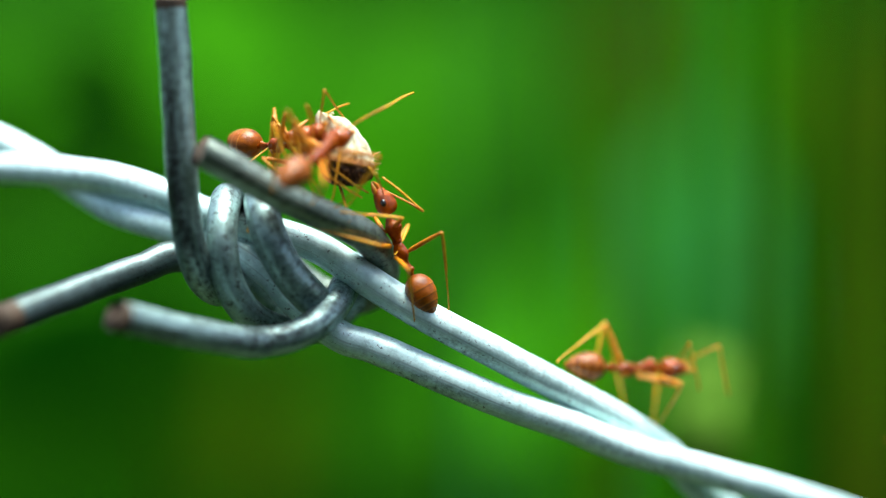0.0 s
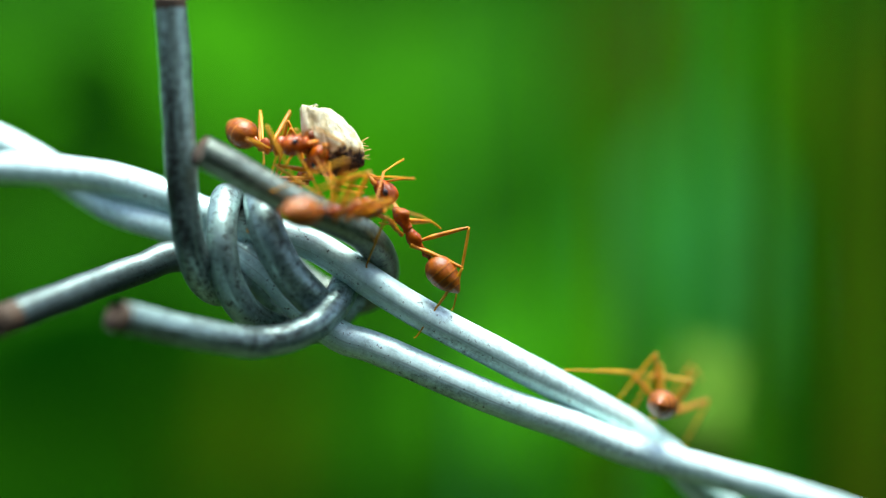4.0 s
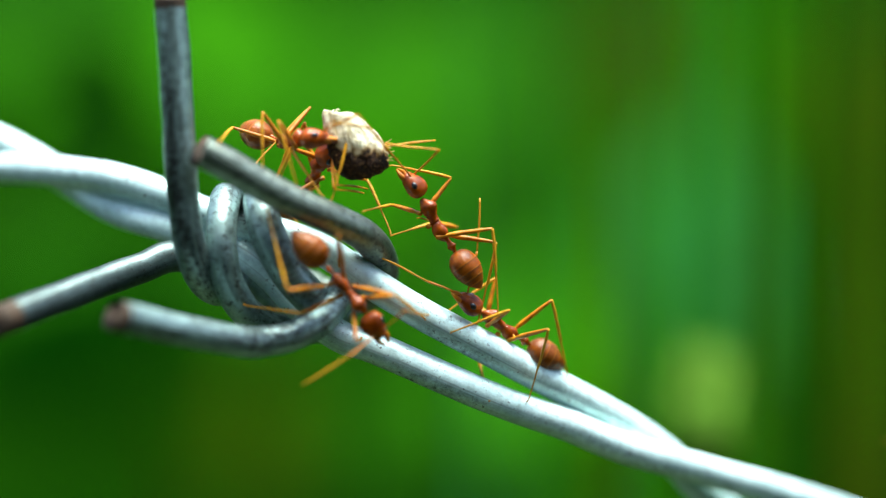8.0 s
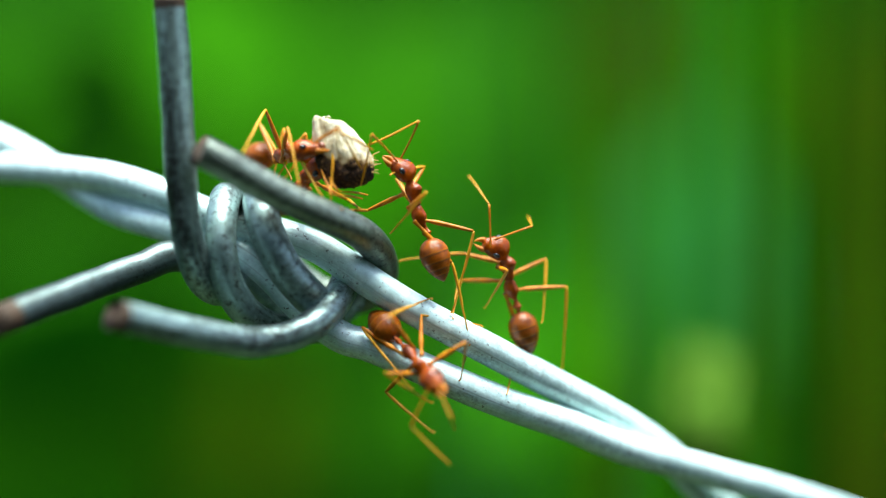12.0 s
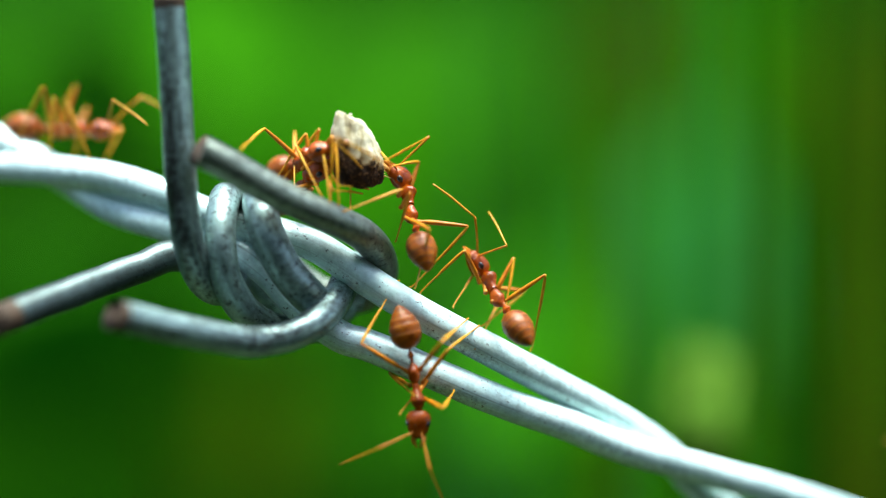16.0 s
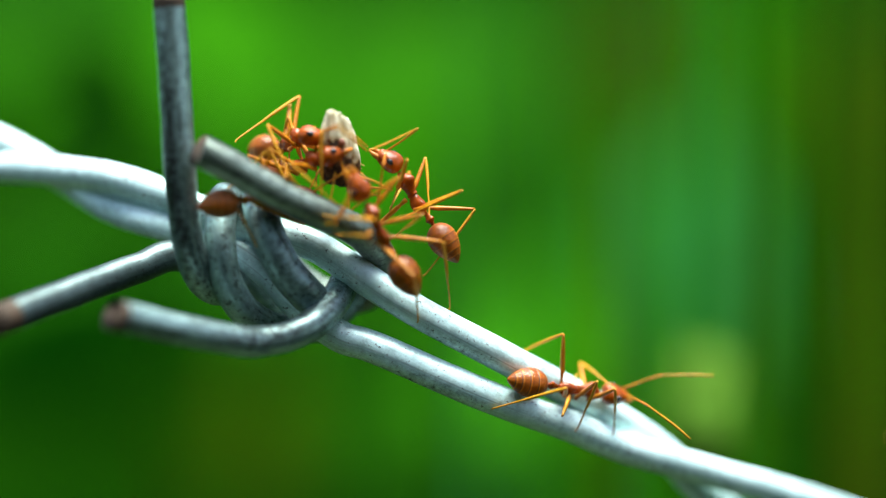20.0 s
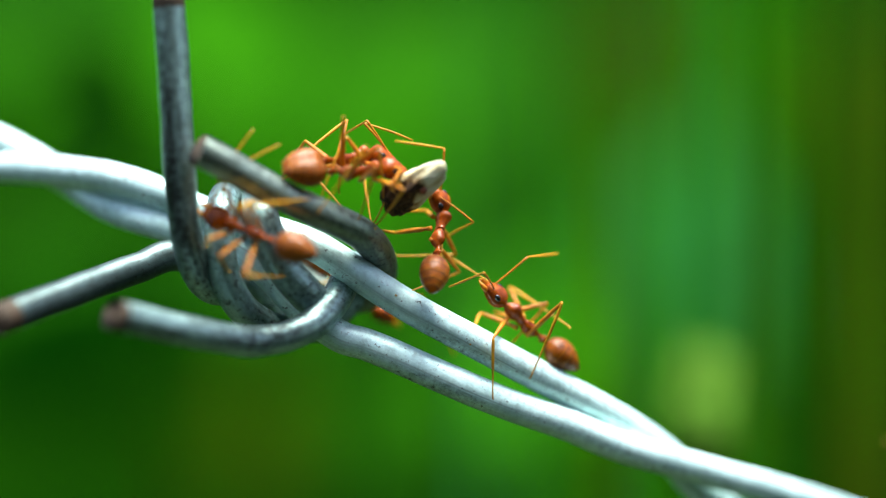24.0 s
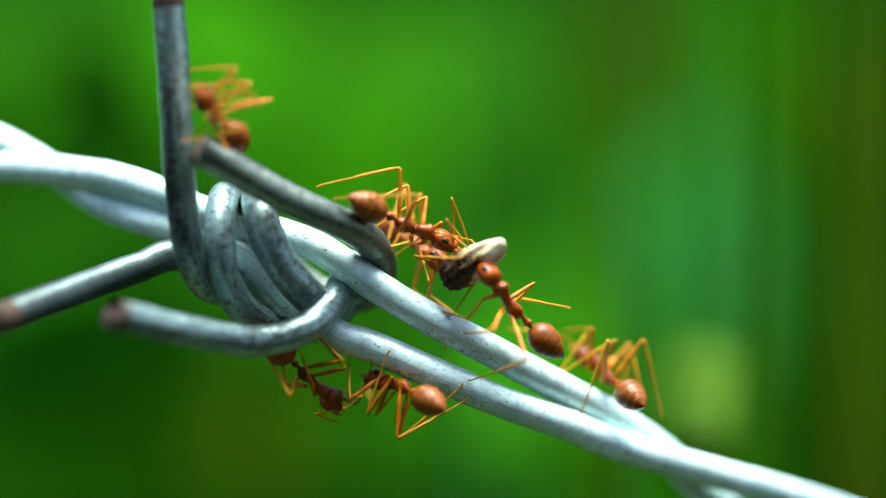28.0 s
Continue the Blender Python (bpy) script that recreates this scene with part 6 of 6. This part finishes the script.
    rows += [
        (6, 9.43, -7.25, 10.91, -8.41, 14.38, -11.38, 4.49, 6.48, 160),
        (6.5, 5.57, -5.72, 7.93, -6.86, 11.13, -8.8, 1.97, 4.45, 160),
        (7, 2.17, -5.7, 4.67, -6.57, 8.27, -7.62, -1.75, 0.6, 150),
        (8, 1.72, -3.48, 3.76, -4.92, 6.77, -6.95, -0.38, 1.8, 155),
        (8.5, 2.17, -3.33, 4.22, -4.69, 7.09, -6.62, 0.84, 2.58, 155),
        (9, 4.49, -1.2, 5.2, -3.67, 7.12, -6.83, 1.08, 2.29, 130),
        (10, 3.22, -0.98, 4.36, -3.05, 6.23, -6.2, 0.73, 2.05, 150),
        (11, 1.66, 0.22, 2.82, -1.77, 4.58, -5.23, 0.3, 1.6, 150),
        (12, 3.84, 0.36, 4.21, -1.85, 5.31, -5.2, 0.9, 1.8, 145)]
    rows += [
        (12.5, 4.78, -1.43, 5.19, -2.83, 5.78, -5.38, 3.38, -0.49, 150),
        (14.5, 4.34, -1.35, 5.05, -2.81, 5.74, -5.28, 2.27, -1.49, 150),
        (15, 2.03, -0.44, 3.28, -1.84, 4.78, -4.5, 1.48, -1.3, 155),
        (16, 2.4, -1.06, 3.28, -2.74, 4.74, -4.77, 1.89, -1.62, 155),
        (17, 1.58, 0.93, 2.55, -1.33, 4.19, -4.55, -0.72, 0.5, 155),
        (18, 1.22, 2.18, 2.12, -0.25, 3.82, -3.64, -0.8, 0.4, 155),
        (18.5, -2.03, 1.28, -0.32, -0.86, 2.62, -3.3, -1.5, -0.43, 150),
        (19, -3.16, 0.64, -1, -1.14, 1.86, -3.79, -2.2, -1.04, 145),
        (19.5, -5.07, 2.5, -2.97, 0.04, 0, -2.84, -3.5, -2.2, 135)]
    rows += [
        (20, -5.12, 3.73, -3.92, 1.16, -2.22, -1.62, -5, -3.5, 120),
        (21, -6.12, 3.57, -5.4, 1.32, -4.34, -1.77, -4.5, -5.5, 110),
        (21.5, -7.33, 2.08, -6.75, 0.73, -5.73, -1.37, -5.3, -7.6, 105),
        (22.5, -9.22, 1.43, -8.85, 0.38, -7.77, -1, -5.5, -6.2, 100),
        (23.5, -12.02, 0.38, -10.92, 0.56, -9.82, 1.59, -4.6, -6.2, 100),
        (24, -13.58, 1.78, -11.96, 1, -9.93, 0.38, -4.8, -6.2, 95),
        (24.5, -16.19, 4.46, -14.47, 3.84, -12.21, 1.79, -6.2, -6.6, 95),
        (25, -14.99, 7.53, -14.68, 5.77, -14.14, 4.05, -9.0, -3.6, 100),
        (25.5, -15, 7.95, -14.48, 6.23, -13.94, 4.54, -8.4, -3.5, 100)]
    rows += [
        (26, -13.86, 8.55, -13.94, 7.01, -13.89, 5.39, -6.75, -3.25, 100),
        (26.5, -13.07, 10.27, -14.22, 8.23, -14.05, 5.31, -6.22, -3.78, 100),
        (27, -12.72, 9.82, -13.67, 8.4, -14.03, 5.96, -6.75, -3.25, 100),
        (27.5, -13.52, 9.19, -13.54, 8.26, -13.42, 6.85, -8.15, -4.65, 105),
        (28, -14.25, 8.82, -13.69, 8.05, -13.15, 7.31, -8.05, -4.55, 110)]
    crawl(build_ant("orange-red weaver ant walking up the twisted strands"), rows,
          {('front', 1): [(8.5, 9.4, 2.24, -0.58, -5.37, 3.18, -4.35), (9.5, 10.4, 1.71, -0.04, -4.31, 1.91, -2.71), (10.5, 11.4, 0.1, -0.51, -3.76, 0.46, -1.81), (11.5, 13.4, 2.72, 1.35, -3.88, 3.55, -2.9), (13.5, 15.4, 1.02, -0.22, -4.14, 1.2, -1.09), (16.5, 17.4, 0.13, -0.26, -3.43, 0.21, -0.55)],
           ('hind', -1): [(0, 0.4, 7.34, 2.29, -7.26, 9.91, -4.73), (0.5, 1.4, 7.71, 2.43, -7.46, 10.37, -4.89), (1.5, 2.4, 7.9, 2.29, -8, 12.62, -7.71), (2.5, 4.4, 7.91, 2.43, -7.83, 12.45, -6.43), (4.5, 6.4, 15.52, 5.48, -12.08, 16.08, -7.8), (6.5, 7.4, 9.22, -0.57, -6.44, 8.14, -4.11), (7.5, 8.4, 8.1, 2.13, -8.37, 6.95, -3.24), (8.5, 9.4, 9.38, 3.31, -8.51, 9.11, -3.81), (9.5, 10.4, 9.27, 3.15, -8.5, 8.8, -3.26), (10.5, 11.4, 8.89, 2.85, -8.49, 7.52, -3.62), (11.5, 13.4, 7.77, 2.29, -7.85, 8.09, -2.43), (13.5, 15.4, 5.75, 1.43, -6.61, 7.5, -1.81)] +
            [(15.5, 16.4, 5.76, 1.43, -6.62, 7.44, -3.25), (16.5, 17.4, 5.58, 1.31, -6.54, 7, -1.56), (17.5, 18.4, 5.58, 1.31, -6.55, 6.86, -1.56), (18.5, 19.4, 5.33, 1.2, -6.36, 4.17, -1.55), (19.5, 20.4, 0.58, -0.26, -3.9, 0.22, 0.5), (20.5, 22.4, 0.16, -0.58, -3.82, -1.24, -0.55)],
           ('hind', 1): [(8.5, 9.4, 2.35, -0.47, -9.61, 3.11, -6.17), (9.5, 10.4, 4.67, 0.18, -10.01, 5.18, -7.61), (10.5, 11.4, 4.24, 0.11, -9.43, 4.44, -7.6), (11.5, 13.4, 4.14, 0.07, -9.36, 4.46, -7.98), (13.5, 15.4, 4.08, 0.04, -9.37, 4.26, -7.57), (15.5, 16.4, 2.1, -0.56, -6.46, 3.19, -5.05), (16.5, 17.4, 2.11, -0.55, -6.47, 3.19, -5.41), (17.5, 18.4, 2.11, -0.55, -6.47, 3.12, -5.41), (18.5, 19.4, 1.4, -0.64, -6.29, 1.32, -3.76), (19.5, 20.4, -1.46, -1.1, -4.74, -1.6, -2.82), (20.5, 22.4, -4.44, 3.46, -4.07, -4.9, -2.47)],
           ('middle', -1): [(0, 0.4, 11.77, 5.64, -7.79, 12.22, -4.88), (0.5, 1.4, 12.9, 5.74, -8.91, 13.46, -5.37), (2.5, 4.4, 12.45, 7.02, -8.24, 12.64, -7.48), (4.5, 6.4, 13.66, 5.48, -10.4, 13.84, -7.13), (6.5, 7.4, 6.35, -0.57, -6.44, 6.28, -3.93), (7.5, 8.4, 4.24, 0.71, -5.41, 3.88, -2.88), (8.5, 9.4, 7.36, 1.68, -3.81, 6.89, -2.53), (9.5, 10.4, 7.35, 1.39, -5.44, 8.26, -4.17), (10.5, 11.4, 5.71, 0.95, -4.34, 6.61, -2.6), (11.5, 13.4, 6.46, 1.35, -4.79, 7.73, -3.63), (13.5, 15.4, 6.24, 0.09, -5.48, 6.78, -3.18), (15.5, 16.4, 3.91, 0.13, -4.69, 5.89, -1.81)] +
            [(16.5, 17.4, 3.55, -0.11, -2.89, 4.81, -1.27), (17.5, 18.4, 3.55, -0.2, -2.71, 4.81, -1.17), (18.5, 19.4, 1.57, -1.62, -2.16, 1.93, -0.55), (19.5, 20.4, -3.24, -1.13, 0.51, -1.6, 2.36), (20.5, 22.4, -4.79, -3, 0.86, -2.29, 1.54)],
           ('middle', 1): [(7.5, 8.4, 2.95, -0.32, -9.76, 2.43, -7.58), (8.5, 9.4, 0.8, -0.6, -4.22, 3, -3.81), (9.5, 10.4, 2.44, 0.35, -7.28, 2.09, -4.35), (10.5, 11.4, 2.62, 0.18, -4.93, 1.08, -2.71), (11.5, 13.4, 0.64, -0.97, -4.47, 1.01, -2.54), (13.5, 15.4, 0.66, -0.89, -4.37, 1.2, -1.81), (15.5, 16.4, 0.67, -0.25, -3.78, 1.21, -1.45), (16.5, 17.4, -0.22, -0.89, -5.56, 1.03, -3.97), (17.5, 18.4, -1.4, -1.32, -4.12, 0.5, -1.52), (18.5, 19.4, -1.28, -1.31, -3.94, -0.75, -3.22), (19.5, 20.4, -6.89, -3.5, 0.86, -4.93, 0.68), (20.5, 22.4, -6.2, -3.07, 0.5, -5.6, 0.32)]},
          {1: [(0, 0.75, 0.45, 0.35, 0.7, 0.15, -0.6), (7, 0.75, 0.45, 0.35, 0.7, 0.15, -0.6), (8.6, 0.5, 0.85, 0.2, 0.75, 0.6, 0.2), (9.5, 0.5, 0.85, 0.2, 0.75, 0.6, 0.2), (10.2, 0.6, 0.6, 0.45, 0.85, 0.3, 0.35), (12.5, 0.6, 0.6, 0.45, 0.85, 0.3, 0.35), (14.5, 0.95, 0.25, 0.05, 0.15, 0.15, -0.95), (18.5, 0.95, 0.25, 0.05, 0.15, 0.15, -0.95), (20, 0.6, 0.45, 0.4, 0.7, 0.15, -0.6)], -1: [(0, 0.75, -0.45, 0.35, 0.7, -0.15, -0.6), (7, 0.75, -0.45, 0.35, 0.7, -0.15, -0.6), (8.6, 0.5, -0.85, 0.2, 0.75, -0.6, 0.2), (9.5, 0.5, -0.85, 0.2, 0.75, -0.6, 0.2), (10.2, 0.6, -0.6, 0.45, 0.85, -0.3, 0.35), (12.5, 0.6, -0.6, 0.45, 0.85, -0.3, 0.35), (14.5, 0.95, -0.25, 0.05, 0.15, -0.15, -0.95), (18.5, 0.95, -0.25, 0.05, 0.15, -0.15, -0.95), (20, 0.6, -0.45, 0.4, 0.7, -0.15, -0.6)]}, 5, None, [(9.7, 13.4, -3.0, -1.0, 0.6), (14.3, 16.4, 0.22, -0.5, 1.65), (16.4, 18.7, -0.43, -0.5, 3.19)],
          aim={1: [(0, 16.14, -6.14, 16.89, -9.33), (1, 15.6, -7.46, 15.97, -9.71), (3, 18.8, -7.54, 18.61, -9.81), (6, 8.03, -6.45, 5.62, -6.45), (7, 1.68, -5.32, 0.25, -4.79), (8, -1, -2.03, -4.59, -0.17), (9, 2.44, 2, 1.36, 5.26), (10, 1.36, 1.82, -0.52, 4.53), (11, 0.46, 1.99, -0.98, 3.43), (12, 3, 3.44, 1.73, 4.71), (15, -0.42, 0.47, -2.53, -0.12), (16, 4.13, 0.17, 3.04, 2.36), (17, 1.46, 3.57, -0.12, 3.53), (18, -1.47, 1.77, -3.26, 1.6), (19, -4.65, 0.97, -6.78, 0.87), (25, -12.9, 8.79, -11.54, 8.79), (26, -11.71, 9.61, -10.33, 9.27), (27, -11.7, 9.26, -10.67, 7.88)] +
                 [(28, -12.28, 10.21, -11.25, 9.18)],
               -1: [(0, 18.39, -6.33, 18.95, -10.08), (1, 17.66, -9.52, 17.84, -12.71), (3, 19.17, -7.54, 18.8, -10.57), (6, 9.69, -6.45, 10.8, -5.9), (7, 2.03, -4.97, 0.61, -4.43), (8, 2.34, 0.37, 2.42, 3.78), (9, 7.51, 0.92, 9.4, 3.2), (10, 5.05, 2, 4.97, 5.5), (11, 2.44, 3.25, -0.44, 4.26), (12, 5.89, 1.45, 5.61, 2.06), (15, 0.85, 2.72, -2.42, 3.81), (16, 2.13, 1.99, -0.96, 4.43), (17, 3, 3.57, 0.67, 5.97), (18, 0.43, 4.21, -4.87, 2.31), (19, -4.82, 0.69, -6.6, 0.34), (25, -11.88, 8.55, -8.31, 9.06), (26, -11.71, 10.06, -8.54, 10.64), (27, -11.98, 11.16, -9.36, 14.78)] +
                 [(28, -11.43, 9.18, -10.91, 8.67)]})
    rows = [
        (0, -40.06, 12.05, -43.01, 12.89, -46.77, 13.75, 12.24, 14.16, 10),
        (14.5, -40.06, 12.05, -43.01, 12.89, -46.77, 13.75, 12.24, 14.16, 10),
        (15.5, -27.44, 9.32, -30.7, 9.39, -34.39, 10.75, 8.52, 11.06, 10),
        (16, -22.17, 7.8, -25, 7.76, -28.44, 8.2, 5.96, 8.82, 10),
        (16.5, -19.02, 6.84, -20.9, 6.4, -24.3, 6.8, 6.6, 8.2, 10),
        (17, -14.5, 5.7, -16.5, 5.7, -20.1, 6.25, 6.0, 7.8, 10),
        (17.5, -12.9, 6.34, -14.5, 5.78, -17.6, 5.7, 1.2, 4.6, 10),
        (18, -12.77, 4.95, -13.87, 4.67, -15.28, 4.31, -4, 1, 25),
        (19, -8.65, 3.94, -10.5, 3.74, -12.57, 3.68, -2.3, -4.3, 25)]
    rows += [
        (20, -8.83, 3.23, -10.67, 3.21, -12.74, 2.83, -2.4, -4.4, 25),
        (21, -7.41, 3.4, -9.19, 3.21, -11.27, 2.9, -2.4, -4.4, 25),
        (21.5, -7.24, 3.23, -9.09, 3.21, -11.1, 3.01, -2.3, -4.3, 25),
        (22.5, -6.01, -0.33, -8.16, 0.77, -10.28, 1.85, 3, 1, 10),
        (23.5, -3.87, -4.43, -5.89, -2.93, -8.07, -1.07, 6.9, 5.1, 0),
        (24.5, -3.8, -4.29, -5.89, -2.93, -8.07, -1.07, 6.9, 5.1, 0),
        (25.2, -5.36, -4.43, -6.81, -2.92, -7.87, -0.7, 7.0, 5.1, 40),
        (26, -5.32, -6.61, -6.02, -4.37, -7.08, -1.79, 5.6, 3.9, 80),
        (26.5, -4.93, -7.87, -5.45, -5.81, -6.5, -2.87, 4.6, 3.1, 90)]
    rows += [
        (27, -6.72, -9.02, -7.04, -7, -7.18, -4.11, 3.2, 2.3, 95),
        (27.5, -6.97, -9.33, -7.65, -7.91, -8.32, -6.13, 1.5, -0.5, 80),
        (28, -7.24, -9.52, -8.2, -8.46, -9.44, -7.12, 1, -1, 70)]
    crawl(build_ant("orange weaver ant that comes in along the far strand"), rows,
          {('front', 1): [(26.5, 27.4, -4.29, -0.65, -7.21, -5.12, -8.46)],
           ('hind', -1): [(16.5, 17.4, -23.21, 4.76, 6.1, -20.32, 9)],
           ('middle', -1): [(18.5, 19.4, -11.7, -2.8, 0.33, -13.25, 2.1), (19.5, 20.4, -11.25, -3.09, -0.37, -12.53, 0.68), (20.5, 22.4, -10.93, -2.56, -1.44, -11.64, 1.38), (26.5, 27.4, -10.55, -3.4, -7.09, -8.59, -9.26)]},
          {1: [(0, 0.55, 0.5, 0.65, 0.85, 0.15, -0.4)], -1: [(0, 0.55, -0.5, 0.65, 0.85, -0.15, -0.4)]}, 6, None, [],
          aim={-1: [(26, -7.82, -9.72, -10.43, -9.72), (27, -8.25, -10.32, -11.19, -10.24), (28, -7.95, -10.54, -6.5, -11.27)],
               1: [(26, -5.21, -9.72, -3.35, -9.35), (27, -5.13, -10.13, -4.1, -10.98), (28, -6.14, -10.18, -5.05, -9.46)]})
    rows = [
        (0, 34.06, -16.6, 37.41, -18.2, 41.19, -19.9, 12.9, 15.1, 150),
        (26, 34.06, -16.6, 37.41, -18.2, 41.19, -19.9, 12.9, 15.1, 150),
        (26.4, 21.67, -12.76, 23.95, -13.85, 26.59, -14.94, 9.35, 8.15, 150),
        (26.5, 18.37, -11.68, 20.56, -12.76, 23.1, -14.13, 8.1, 6.7, 150),
        (26.7, 12.89, -9.25, 14.61, -10.8, 16.95, -12.45, 7.13, 5.24, 150),
        (27, 9.79, -7.37, 11.51, -9.14, 13.43, -11.04, 5.58, 3.58, 150),
        (27.5, 9.64, -6.77, 10.75, -8.28, 11.94, -9.86, 6.21, 2.32, 150),
        (28, 9.46, -7.07, 10.79, -8.24, 11.9, -9.2, 6.24, 2.24, 150)]
    crawl(build_ant("orange weaver ant that climbs the wire last"), rows,
          {('hind', -1): [(26.5, 27.4, 14.52, 4.58, -11.14, 14.52, -7.37)],
           ('middle', -1): [(26.5, 27.4, 13.33, 4.58, -10.4, 13.52, -7.81)]},
          {1: [(0, 0.55, 0.5, 0.65, 0.85, 0.15, -0.4)], -1: [(0, 0.55, -0.5, 0.65, 0.85, -0.15, -0.4)]}, 7, None, [],
          aim={1: [(26, 8.94, -6.26, 4.85, -5.87), (27, 8.38, -6.11, 4.66, -5.77), (28, 7.68, -5.65, 4.5, -5.28)],
               -1: [(26, 11.46, -5.67, 10.49, -6.72), (27, 10.99, -5.44, 10.06, -6.45), (28, 9.73, -5.28, 8.24, -5.65)]})


motions()
